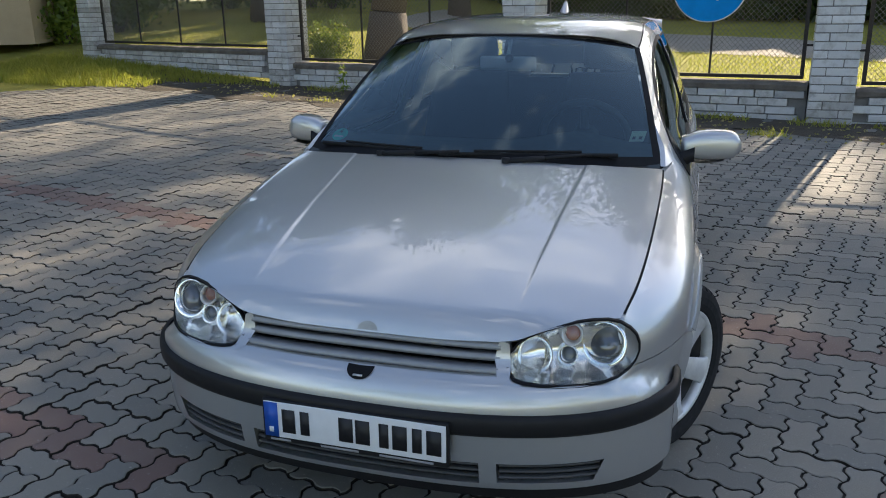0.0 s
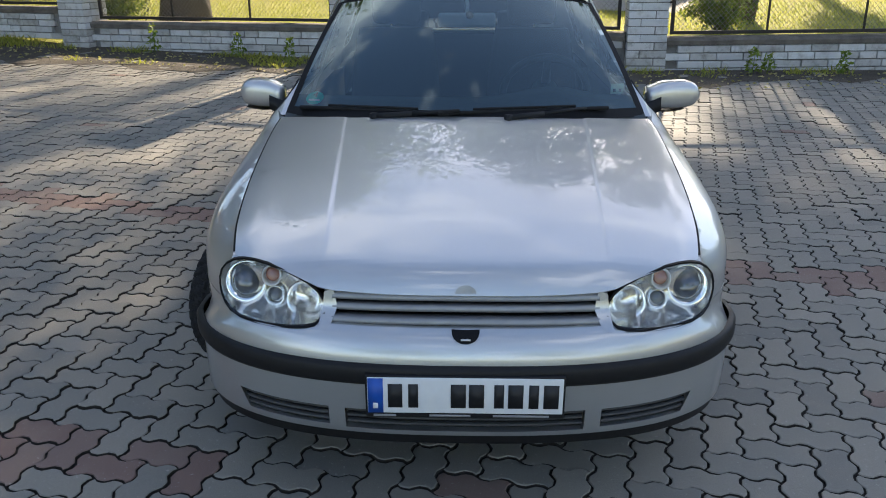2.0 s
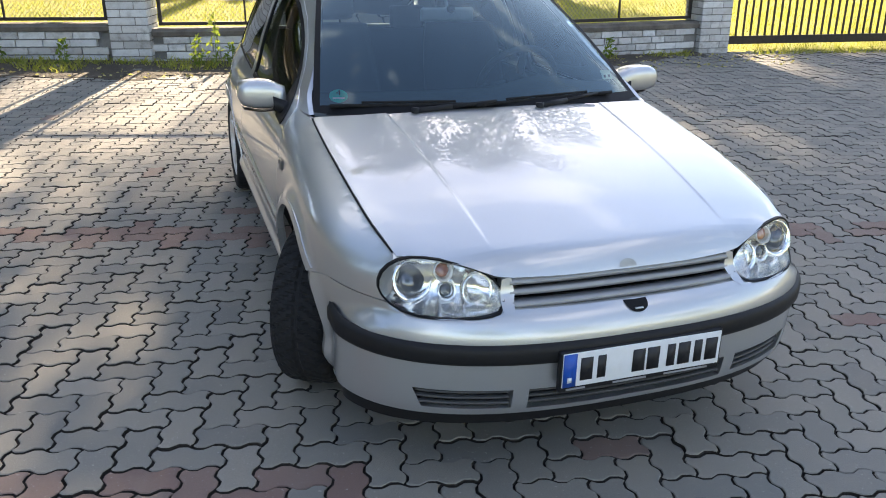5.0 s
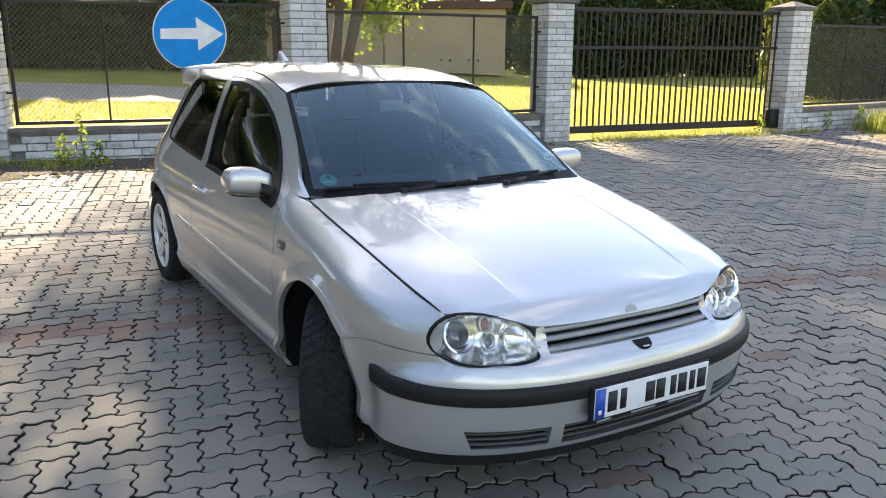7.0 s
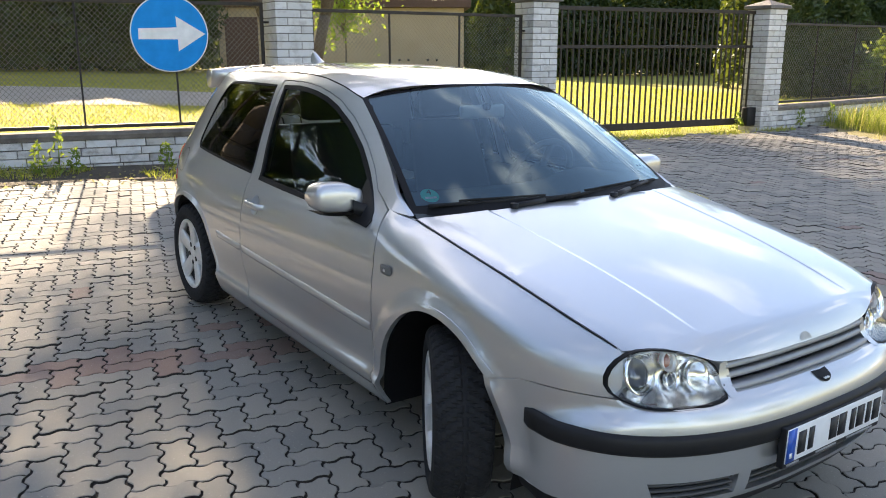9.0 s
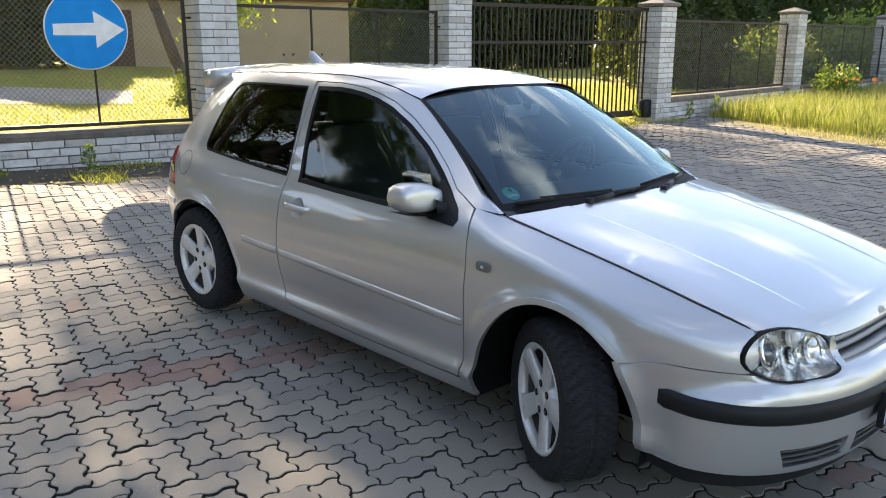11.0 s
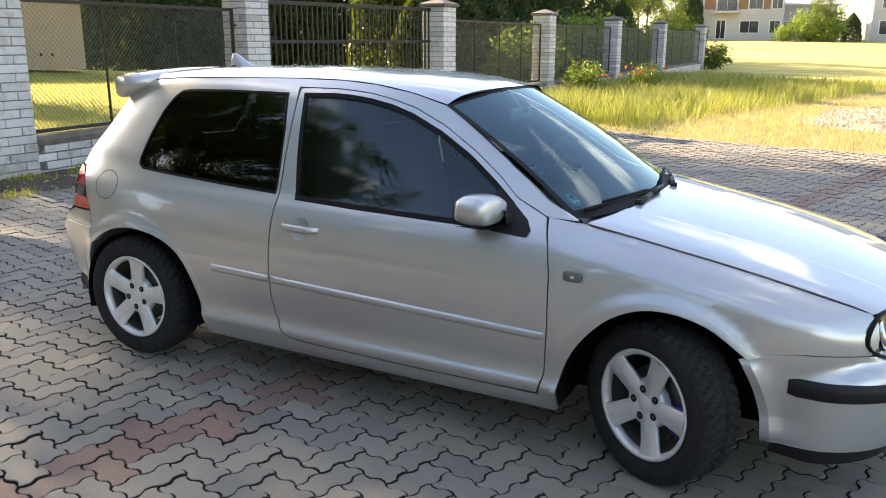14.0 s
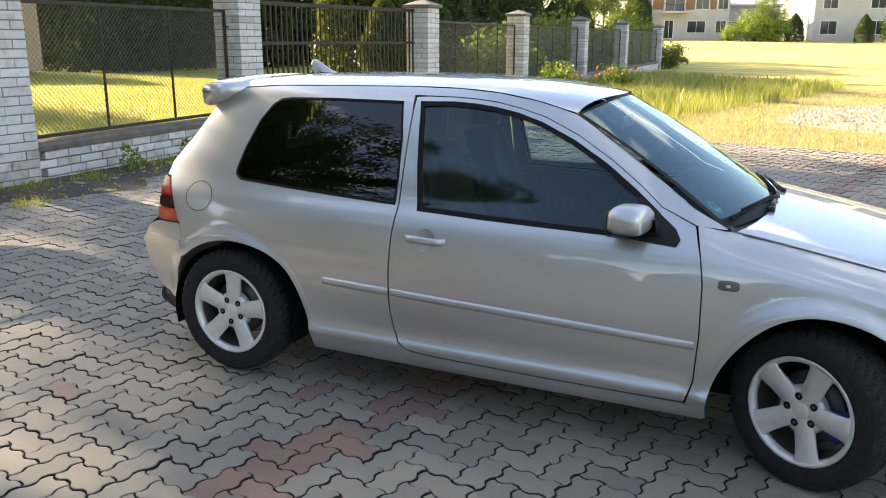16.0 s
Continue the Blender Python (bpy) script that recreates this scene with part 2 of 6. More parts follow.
M["cap"] = ground_mat("cap_concrete", [(0.3, (0.13, 0.12, 0.11)), (0.7, (0.24, 0.23, 0.22))], 5, 120, 0.006)
M["paver"] = paver_mat("grey_paver", [(0.0, (0.200, 0.193, 0.170)), (0.35, (0.245, 0.232, 0.200)), (0.7, (0.276, 0.257, 0.216)), (1.0, (0.320, 0.290, 0.242))])
M["paver_red"] = paver_mat("red_paver", [(0.0, (0.215, 0.130, 0.106)), (0.5, (0.240, 0.148, 0.118)), (1.0, (0.235, 0.165, 0.136))])
M["sand"] = ground_mat("joint_sand", [(0.3, (0.020, 0.017, 0.014)), (0.7, (0.040, 0.034, 0.027))], 6, 90, 0.01)
M["lawn"] = ground_mat("lawn_soil", [(0.3, (0.30, 0.30, 0.035)), (0.7, (0.52, 0.47, 0.09))], 0.7, 30, 0.05)
M["soil"] = ground_mat("soil", [(0.3, (0.075, 0.06, 0.042)), (0.7, (0.15, 0.12, 0.085))], 2, 50, 0.03)
M["drive"] = ground_mat("pale_drive", [(0.3, (0.42, 0.38, 0.33)), (0.7, (0.55, 0.50, 0.44))], 1.2, 60, 0.02)
M["field"] = field_mat()
M["dry_grass"] = ground_mat("dry_grass", [(0.3, (0.22, 0.20, 0.07)), (0.7, (0.42, 0.35, 0.16))], 0.8, 30, 0.05)
M["gravel"] = ground_mat("gravel_bed", [(0.3, (0.36, 0.32, 0.27)), (0.7, (0.52, 0.47, 0.41))], 2, 40, 0.04)
M["blade"] = leaf_mat("grass_blade", (0.24, 0.27, 0.03), (0.55, 0.50, 0.10), 0.6)
M["meadow_blade"] = leaf_mat("meadow_blade", (0.11, 0.16, 0.02), (0.40, 0.40, 0.08), 0.5)
M["blade_dry"] = leaf_mat("dry_blade", (0.40, 0.33, 0.13), (0.66, 0.54, 0.27), 0.5)
M["leaf"] = leaf_mat("tree_leaf", (0.03, 0.065, 0.012), (0.09, 0.15, 0.025), 0.4)
M["leaf_light"] = leaf_mat("light_leaf", (0.08, 0.15, 0.02), (0.22, 0.30, 0.04), 0.5)
M["conifer"] = leaf_mat("conifer_leaf", (0.018, 0.038, 0.012), (0.055, 0.085, 0.022), 0.2)
M["poppy"] = leaf_mat("poppy_petal", (0.50, 0.03, 0.02), (0.65, 0.10, 0.06), 0.3)
M["bark"] = wood_like("bark", (0.06, 0.045, 0.035), (0.17, 0.13, 0.10))


from mathutils.geometry import tessellate_polygon as tessellate


# ---- helpers for building ----
def mesh_of(name, bm, mat, smooth=True):
    me = bpy.data.meshes.new(name)
    bmesh.ops.recalc_face_normals(bm, faces=bm.faces)
    bm.to_mesh(me)
    bm.free()
    if mat is not None:
        me.materials.append(mat)
    if smooth:
        me.shade_smooth()
    return me


def part(name, bm, mat, parent, label="", smooth=True):
    """One bmesh as one mesh object under a thing or a part."""
    ob = new(name, mesh_of(name, bm, mat, smooth))
    ob.parent = parent
    if label:
        tagged(ob, label)
    return ob


def thing(name, label, category, m=None, group="", kind=""):
    ob = new(name)
    ob.empty_display_size = 0.2
    if m is not None:
        ob.matrix_world = m
    return tagged(ob, label, category, group, kind)


def box(bm, x0, x1, y0, y1, z0, z1, bevel=0.0):
    vs = [bm.verts.new((x, y, z)) for z in (z0, z1) for y in (y0, y1) for x in (x0, x1)]
    fs = []
    for q in ((0, 2, 3, 1), (4, 5, 7, 6), (0, 1, 5, 4), (2, 6, 7, 3), (0, 4, 6, 2), (1, 3, 7, 5)):
        fs.append(bm.faces.new([vs[i] for i in q]))
    if bevel > 0:
        es = {e for f in fs for e in f.edges}
        bmesh.ops.bevel(bm, geom=list(es), offset=bevel, segments=2, affect="EDGES", profile=0.6)
    return vs


def tube(bm, a, b, r, n=8, r2=None):
    a, b = Vector(a), Vector(b)
    d = (b - a).normalized()
    u = d.orthogonal().normalized()
    v = d.cross(u)
    rings = []
    for p, rr in ((a, r), (b, r if r2 is None else r2)):
        rings.append([bm.verts.new(p + rr * (math.cos(2 * math.pi * k / n) * u + math.sin(2 * math.pi * k / n) * v)) for k in range(n)])
    for k in range(n):
        bm.faces.new((rings[0][k], rings[0][(k + 1) % n], rings[1][(k + 1) % n], rings[1][k]))
    bm.faces.new(rings[0][::-1])
    bm.faces.new(rings[1])


def loft(bm, rows, closed=False):
    grid = [[bm.verts.new(p) for p in row] for row in rows]
    n = len(grid[0])
    for a, b in zip(grid, grid[1:]):
        for k in range(n if closed else n - 1):
            bm.faces.new((a[k], a[(k + 1) % n], b[(k + 1) % n], b[k]))
    return grid


def lerpt(v, pts):
    return float(np.interp(v, [p[0] for p in pts], [p[1] for p in pts]))


def ground_z(x, y):
    """The yard falls gently to +x and rises to the fence; the lawn behind rises on."""
    back = min(max(y - 9.5, 0), 31) * min(max((26 - x) / 12, 0), 1)
    rise = 0.022 * min(max(x - 42, 0), 75)
    return rise - 0.0129 * min(max(x, -14), 7) + 0.0146 * min(max(y, -9), 9.5) + (0.031 + 0.05 * min(max((-4 - x) / 5, 0), 1)) * min(back, 14) + 0.031 * max(back - 14, 0)


# the tilt of the yard's plane, on which the car stands
YARD = Matrix(((0.99992, 0.00009, 0.0129, 0), (0.00009, 0.99989, -0.0146, 0), (-0.0129, 0.0146, 0.99981, 0), (0, 0, 0, 1)))

# ---- the ground ----
FENCE = [(-11.45, 12.35), (-5.75, 9.98), (-1.46, 8.70), (2.33, 7.85), (6.62, 7.95), (11.5, 7.15), (18.0, 7.3), (24.6, 7.25), (31.5, 7.2), (42.0, 7.4)]


def fence_y(x):
    return lerpt(x, FENCE)


def axis_lines(near0, near1, step, far):
    a = list(np.arange(near0, near1 + 1e-6, step))
    grow, lo, hi = step, near0, near1
    while hi < far:
        grow *= 1.35
        lo, hi = lo - grow, hi + grow
        a = [lo] + a + [hi]
    return a


xs, ys = axis_lines(-16, 40, 1.0, 2500), axis_lines(-12, 30, 1.0, 2500)
bm = bmesh.new()
grid = [[bm.verts.new((x, y, ground_z(x, y) - .035)) for x in xs] for y in ys]
for a, b in zip(grid, grid[1:]):
    for k in range(len(xs) - 1):
        bm.faces.new((a[k], a[k + 1], b[k + 1], b[k]))
ground = tagged(new("ground", mesh_of("ground", bm, M["lawn"])), "sunlit mown lawn and meadow round the yard", "ground", kind="structure")


def patch(name, outline, mat, lift, label, category, step=.8):
    """A flat patch of ground cover on the yard's fall."""
    bm = bmesh.new()
    loop = [Vector((x, y, 0)) for x, y in outline]
    vs = [bm.verts.new(p) for p in loop]
    for t in tessellate([loop]):
        bm.faces.new([vs[i] for i in t])
    for ax in (0, 1):
        c = [p[ax] for p in loop]
        for q in np.arange(min(c) + step, max(c), step):
            no = (1, 0, 0) if ax == 0 else (0, 1, 0)
            bmesh.ops.bisect_plane(bm, geom=bm.verts[:] + bm.edges[:] + bm.faces[:], plane_co=(q, q, 0), plane_no=no)
    for v in bm.verts:
        v.co.z = ground_z(v.co.x, v.co.y) + lift
    return tagged(new(name, mesh_of(name, bm, M[mat])), label, category, kind="structure")


EDGE_R = [(10.0, -7), (10.35, -1.0), (10.45, .8), (10.7, 2.5), (11.3, 4.2), (12.2, 5.8), (13.2, 6.9)]
pave_loop = [(-13, -7)] + EDGE_R + [(x, fence_y(x) - .20) for x in (11.5, 6.62, 2.33, -1.46, -5.45, -8)] + [(-9.6, 8.2), (-13, 6.5)]
patch("pavement", pave_loop, "sand", -.012, "dark sandy bed of the block paving", "pavement")
patch("verge", [(x, fence_y(x) - lerpt(x, [(-9, 2.0), (-3, 1.75), (0, 1.3), (3, 1.25), (5, .8), (6.4, .5)]) - .16 * math.sin(3 * x) - .1 * math.sin(7.3 * x)) for x in np.arange(-9, 6.4, .25)] + [(x, fence_y(x) - .1) for x in (6.4, 2.33, -1.46, -5.45, -9)], "soil", .004, "bare soil strip along the fence wall", "soil", .5)
patch("drive", [(-8, 20.5), (-.3, 17.4), (2.5, 16.3), (4.6, 15.4), (6.0, 18.6), (3, 21.5), (0, 23), (-8, 26.5)], "drive", -.02, "pale gravel drive beyond the fence", "drive")
patch("roadside", [(x + .05, y) for x, y in reversed(EDGE_R)] + [(16, -12), (30, -8), (30, 6.9)], "dry_grass", -.02, "dry grass verge beside the paving", "verge")
patch("gravel_bed", [(15, .7), (19.2, 0), (21.6, -2), (21, -6), (13.6, -6), (13.3, -1.4)], "gravel", -.016, "pale gravel heap beside the field", "gravel")
patch("field", [(30, 7.2), (29.5, 1.5), (29, -8), (60, -60), (160, -60), (160, 70), (60, 24)], "field", -.01, "mown yellow-green hay field", "field", 6)

# ---- block paving: interlocking wavy blocks in a herringbone ----
UNIT = .1125
PAVE_TURN = radians(-15.0)


def unit_edge(p, q, n, outward):
    """Points from p towards q with the interlocking wave; outward is the normal."""
    wave = (0, .9, 1, 1, 0, -1, -1, -.9) if n == 8 else (0, 1, 0, -1)
    return [p + (q - p) * (k / n) + outward * (.0105 * w) for k, w in enumerate(wave)]


def shrunk(v, d):
    """A point of the block's outline drawn in by d from the long and the short edges."""
    return Vector((v.x * (1 - d / UNIT), v.y * (1 - 2 * d / UNIT)))


def paver_outline(n=8):
    """A block two units long and one wide, round its middle."""
    a = UNIT
    pts = [Vector((-a, -a / 2)), Vector((0, -a / 2)), Vector((a, -a / 2)), Vector((a, a / 2)), Vector((0, a / 2)), Vector((-a, a / 2))]
    out = []
    for i, p in enumerate(pts):
        q = pts[(i + 1) % 6]
        d = (q - p).normalized()
        out += unit_edge(p, q, n, Vector((d.y, -d.x)))
    return [shrunk(v, .0042) for v in out]


def herringbone(test):
    """Centres and turns of the blocks whose middle passes test."""
    out = []
    c, s = math.cos(PAVE_TURN), math.sin(PAVE_TURN)
    for i in range(-150, 190):
        for j in range(-150, 190):
            r = (i - j) % 4
            if r == 0:
                mx, my, t = i + 1.0, j + .5, 0
            elif r == 3:
                mx, my, t = i + .5, j + 1.0, 90
            else:
                continue
            x, y = UNIT * mx, UNIT * my
            X, Y = x * c - y * s, x * s + y * c
            if test(X, Y):
                out.append((X, Y, t))
    return out


def inside(x, y, loop):
    hit = False
    for (ax, ay), (bx, by) in zip(loop, loop[1:] + loop[:1]):
        if (ay > y) != (by > y) and x < (bx - ax) * (y - ay) / (by - ay) + ax:
            hit = not hit
    return hit


def is_red(x, y):
    c, s = math.cos(-PAVE_TURN), math.sin(-PAVE_TURN)
    v = x * s + y * c
    u = x * c - y * s
    return abs(v - 1.36) < .13 or (abs(v + .94) < .12 and u < -.55)


def paver_rings(n):
    """Top, bevel and side rings of one block: (outline scale inset, height)."""
    out = paver_outline(n)
    return [[(shrunk(v, .0030), 0.0) for v in out], [(v, -.0032) for v in out], [(v, -.020) for v in out]]

# ---- the fence ----
COURSE, BRICK_L, BRICK_W, PILLAR = .0955, .325, .150, .485
PILLAR_H = 2.20


def brick_mesh(name, l, w, h, mat):
    bm = bmesh.new()
    box(bm, -l / 2, l / 2, -w / 2, w / 2, 0, h)
    bmesh.ops.bevel(bm, geom=bm.edges[:], offset=.004, segments=1, affect="EDGES")
    return mesh_of(name, bm, mat, False)


BRICKS = {(k, d): brick_mesh("brick", l, BRICK_W, COURSE - .012, M["brick_dirty" if d else "brick"]) for k, l in (("full", BRICK_L), ("half", BRICK_W), ("cut", .21)) for d in (0, 1)}
rb = random.Random(11)


def add_brick(parent, kind, dirty, x, y, z, turn):
    ob = new("brick", BRICKS[(kind, dirty)])
    ob.parent = parent
    ob.matrix_local = pose(x + rb.gauss(0, .0015), y + rb.gauss(0, .002), z, 0, 0, turn + rb.gauss(0, .25))


def pillar(x, y, turn, bricks=True, height=PILLAR_H):
    z = ground_z(x, y) - .03
    p = thing("fence_pillar", "square pillar of white brick with a grey concrete cap", "fence pillar", pose(x, y, z, 0, 0, turn), "brick fence pillars")
    bm = bmesh.new()
    h = PILLAR / 2
    box(bm, -h + .010, h - .010, -h + .010, h - .010, 0, height - .02)
    part("pillar_core", bm, M["mortar"], p, smooth=False)
    o = h - BRICK_W / 2
    q = h - BRICK_L / 2
    for c in range(int(height / COURSE)):
        zc = c * COURSE
        dirty = 1 if rb.random() < (.8 if c < 5 else .15) else 0
        flip = c % 2
        for k in range(4):
            a = 90 * k
            ca, sa = math.cos(radians(a)), math.sin(radians(a))
            lx, ly = (-q if flip else q), -o
            add_brick(p, "full", dirty, lx * ca - ly * sa, lx * sa + ly * ca, zc, a)
    bm = bmesh.new()
    e = h + .05
    loft(bm, [[(-r, -r, zz), (r, -r, zz), (r, r, zz), (-r, r, zz)] for r, zz in ((h, height - .02), (e, height), (e, height + .05), (.03, height + .15))], True)
    bm.verts.ensure_lookup_table()
    bm.faces.new(bm.verts[-4:])
    part("pillar_cap", bm, M["cap"], p, "grey concrete cap", False)
    return p


def low_wall(a, b, courses=4):
    """A low brick wall with a coping between two pillars."""
    ax, ay = a
    bx, by = b
    d = Vector((bx - ax, by - ay))
    length = d.length - PILLAR
    turn = math.degrees(math.atan2(d.y, d.x))
    mid = ((ax + bx) / 2, (ay + by) / 2)
    z = ground_z(*mid) - .05
    slope = math.degrees(math.atan2(ground_z(bx, by) - ground_z(ax, ay), d.length))
    w = thing("fence_wall", "low weathered white brick wall with a mossy concrete coping", "wall", pose(*mid, z, 0, 0, turn), "low fence walls")
    L = length / 2
    bm = bmesh.new()
    box(bm, -L, L, -.10, .10, 0, courses * COURSE)
    part("wall_core", bm, M["mortar"], w, smooth=False)
    for c in range(courses):
        x = -L + (BRICK_L if c % 2 else BRICK_L / 2) - rb.random() * .04
        while x < L - .05:
            kind = "full" if rb.random() < .85 else "cut"
            l = BRICK_L if kind == "full" else .21
            if x - BRICK_L / 2 + l < L + .03:
                add_brick(w, kind, 1 if rb.random() < .6 else 0, x - BRICK_L / 2 + l / 2, -.085 + .0, c * COURSE, 0)
            x += l + .012
    bm = bmesh.new()
    top = courses * COURSE
    rows = []
    for k in range(13):
        x = -L + 2 * L * k / 12
        s = rb.gauss(0, .004)
        rows.append([(x, -.17 + s, top - .004), (x, -.175 + s, top + .05 + s), (x, -.12, top + .085 + s), (x, .15, top + .085), (x, .15, top - .004)])
    g = loft(bm, rows, True)
    bm.faces.new(g[0])
    bm.faces.new(g[-1])
    part("coping", bm, M["coping"], w, "weathered mossy coping", False)
    return w, z + top + .085, L, turn, mid


def mesh_panel(wall_z, L, turn, mid, height=1.52, posts=2, fine=.062):
    """A steel-framed panel of chain-link wire."""
    p = thing("fence_panel", "dark steel frame filled with chain-link wire", "fence panel", pose(mid[0], mid[1], wall_z, 0, 0, turn), "chain-link fence panels")
    h0, h1, l = .03, height, L - .07
    for name, x0, x1, z0, z1 in (("frame_rail", -l, l, h0, h0 + .042), ("frame_rail", -l, l, h1 - .042, h1), ("frame_post", -l, -l + .042, h0 + .042, h1 - .042), ("frame_post", l - .042, l, h0 + .042, h1 - .042)):
        bm = bmesh.new()
        box(bm, x0, x1, -.02, .02, z0, z1, .004)
        part(name, bm, M["fence_steel"], p, smooth=False)
    for k in range(posts):
        x = -l + 2 * l * (k + 1) / (posts + 1)
        bm = bmesh.new()
        box(bm, x - .011, x + .011, -.012, .012, h0 + .042, h1 - .042)
        part("frame_bar", bm, M["fence_steel"], p, smooth=False)
    for s in (-1, 1):
        for z in (.42, 1.28):
            bm = bmesh.new()
            tube(bm, (s * l, 0, z), (s * (l + .09), 0, z), .014, 6)
            part("bracket", bm, M["fence_steel"], p, smooth=False)
    verts, faces = [], []
    z0, z1 = h0 + .03, h1 - .03
    H = z1 - z0
    x = -l - H * .95
    while x < l:
        for lean in (1, -1):
            xa, xb = (x, x + H * .95) if lean > 0 else (x + H * .95, x)
            za, zb = z0, z1
            if xa > xb:
                xa, xb, za, zb = xb, xa, z1, z0
            if xb < -l or xa > l:
                continue
            if xa < -l:
                za += (zb - za) * (-l - xa) / (xb - xa)
                xa = -l
            if xb > l:
                zb = za + (zb - za) * (l - xa) / (xb - xa)
                xb = l
            b = len(verts)
            yo = .003 * lean
            r = .0029
            for px, pz in ((xa, za), (xb, zb)):
                verts += [(px, yo - r, pz), (px + r * .8, yo + r * .6, pz + r * .5 * -lean), (px - r * .8, yo + r * .6, pz - r * .5 * -lean)]
            faces += [(b, b + 1, b + 4, b + 3), (b + 1, b + 2, b + 5, b + 4), (b + 2, b, b + 3, b + 5)]
        x += fine
    me = bpy.data.meshes.new("chain_link")
    me.from_pydata(verts, [], faces)
    me.materials.append(M["wire"])
    ob = new("chain_link", me)
    ob.parent = p
    tagged(ob, "diamond chain-link wire", kind="stuff")
    return p


TURN_OF = []
for i, (x, y) in enumerate(FENCE):
    a, b = FENCE[max(i - 1, 0)], FENCE[min(i + 1, len(FENCE) - 1)]
    TURN_OF.append(math.degrees(math.atan2(b[1] - a[1], b[0] - a[0])))
for (x, y), t in zip(FENCE, TURN_OF):
    pillar(x, y, t)
for i in range(len(FENCE) - 1):
    if i == 4:
        continue
    w, wz, L, turn, mid = low_wall(FENCE[i], FENCE[i + 1])
    panel = mesh_panel(wz, L, turn, mid, posts=2 if L < 2.4 else 3, fine=.062 if i < 5 else .085)
    if i >= 5:
        bm = bmesh.new()
        for x in np.arange(-L + .12, L - .1, .11):
            tube(bm, (x, 0, 1.515), (x, 0, 1.60), .008, 4, .002)
        tagged(part("spikes", bm, M["fence_steel"], panel, "short spikes on the top rail", False), kind="stuff")

# sliding gate between the two gate pillars
a, b = Vector(FENCE[4]), Vector(FENCE[5])
d = (b - a)
gz = ground_z(*((a + b) / 2)) + .05
gate = thing("sliding_gate", "dark steel gate of close upright bars", "gate", pose((a.x + b.x) / 2, (a.y + b.y) / 2 + .05, gz, 0, 0, math.degrees(math.atan2(d.y, d.x))))
gl = d.length / 2 - .10
for name, z0, z1, th in (("gate_rail", .04, .16, .05), ("gate_rail", 1.42, 1.47, .03), ("gate_rail", 2.02, 2.08, .04)):
    bm = bmesh.new()
    box(bm, -gl, gl, -th / 2, th / 2, z0, z1, .005)
    part(name, bm, M["fence_steel"], gate, smooth=False)
nb = 40
bar = None
for k in range(nb):
    x = -gl + .06 + (2 * gl - .12) * k / (nb - 1)
    if bar is None:
        bm = bmesh.new()
        box(bm, -.012, .012, -.012, .012, .16, 2.02)
        bar = part("gate_bar", bm, M["fence_steel"], gate, smooth=False)
        ob = bar
    else:
        ob = bar.copy()
        scene.collection.objects.link(ob)
    ob.location.x = x
for x in (-gl, gl):
    bm = bmesh.new()
    box(bm, x - .04, x + .04, -.04, .04, 0, 2.1, .006)
    part("gate_post", bm, M["fence_steel"], gate, smooth=False)
bm = bmesh.new()
box(bm, gl - .32, gl - .05, -.20, -.05, .02, .36, .02)
part("gate_motor", bm, M["black_plastic"], gate, "black gate motor box")

# round blue sign tied to the fence
SIGN = Vector((.90, fence_y(.90) - .06, 0))
sz = 1.665
sign = thing("road_sign", "round blue sign with a worn white arrow on the fence", "sign", pose(SIGN.x, SIGN.y, sz, 0, 0, -11))
bm = bmesh.new()
n = 56
loft(bm, [[(r * math.cos(2 * math.pi * k / n), yy, r * math.sin(2 * math.pi * k / n)) for k in range(n)] for r, yy in ((.43, .012), (.45, .010), (.452, 0), (.45, -.008), (.438, -.008))], True)
bm.verts.ensure_lookup_table()
bm.faces.new(bm.verts[:n])
part("sign_rim", bm, M["sign_white"], sign, "white rim")
bm = bmesh.new()
loft(bm, [[(r * math.cos(2 * math.pi * k / n), -.009, r * math.sin(2 * math.pi * k / n)) for k in range(n)] for r in (.438, .2, .01)], True)
part("sign_face", bm, M["sign_blue"], sign, "blue face")
bm = bmesh.new()
pts = [(-.36, -.065), (.09, -.065), (.09, -.205), (.415, 0), (.08, .205), (.085, .075), (-.355, .06)]
vs = [bm.verts.new((x, -.0115, z)) for x, z in pts]
bm.faces.new(vs)
part("sign_arrow", bm, M["sign_white"], sign, "white arrow pointing sideways", False)

# ---- plants ----
def leaf_mesh(name, centres, size, mat, seed, flat=0.0, aspect=.55):
    """Many small leaves as single pointed quads, turned at random."""
    r = np.random.RandomState(seed)
    c = np.asarray(centres, float)
    n = len(c)
    a = r.normal(size=(n, 3))
    a[:, 2] *= 1 - flat
    a /= np.linalg.norm(a, axis=1)[:, None]
    b = np.cross(a, r.normal(size=(n, 3)))
    b /= np.linalg.norm(b, axis=1)[:, None]
    s = size * (.6 + .8 * r.rand(n))[:, None]
    v = np.stack([c - a * s, c + b * s * aspect, c + a * s, c - b * s * aspect], 1).reshape(-1, 3)
    me = bpy.data.meshes.new(name)
    me.from_pydata(v.tolist(), [], np.arange(4 * n).reshape(-1, 4).tolist())
    me.materials.append(mat)
    return me


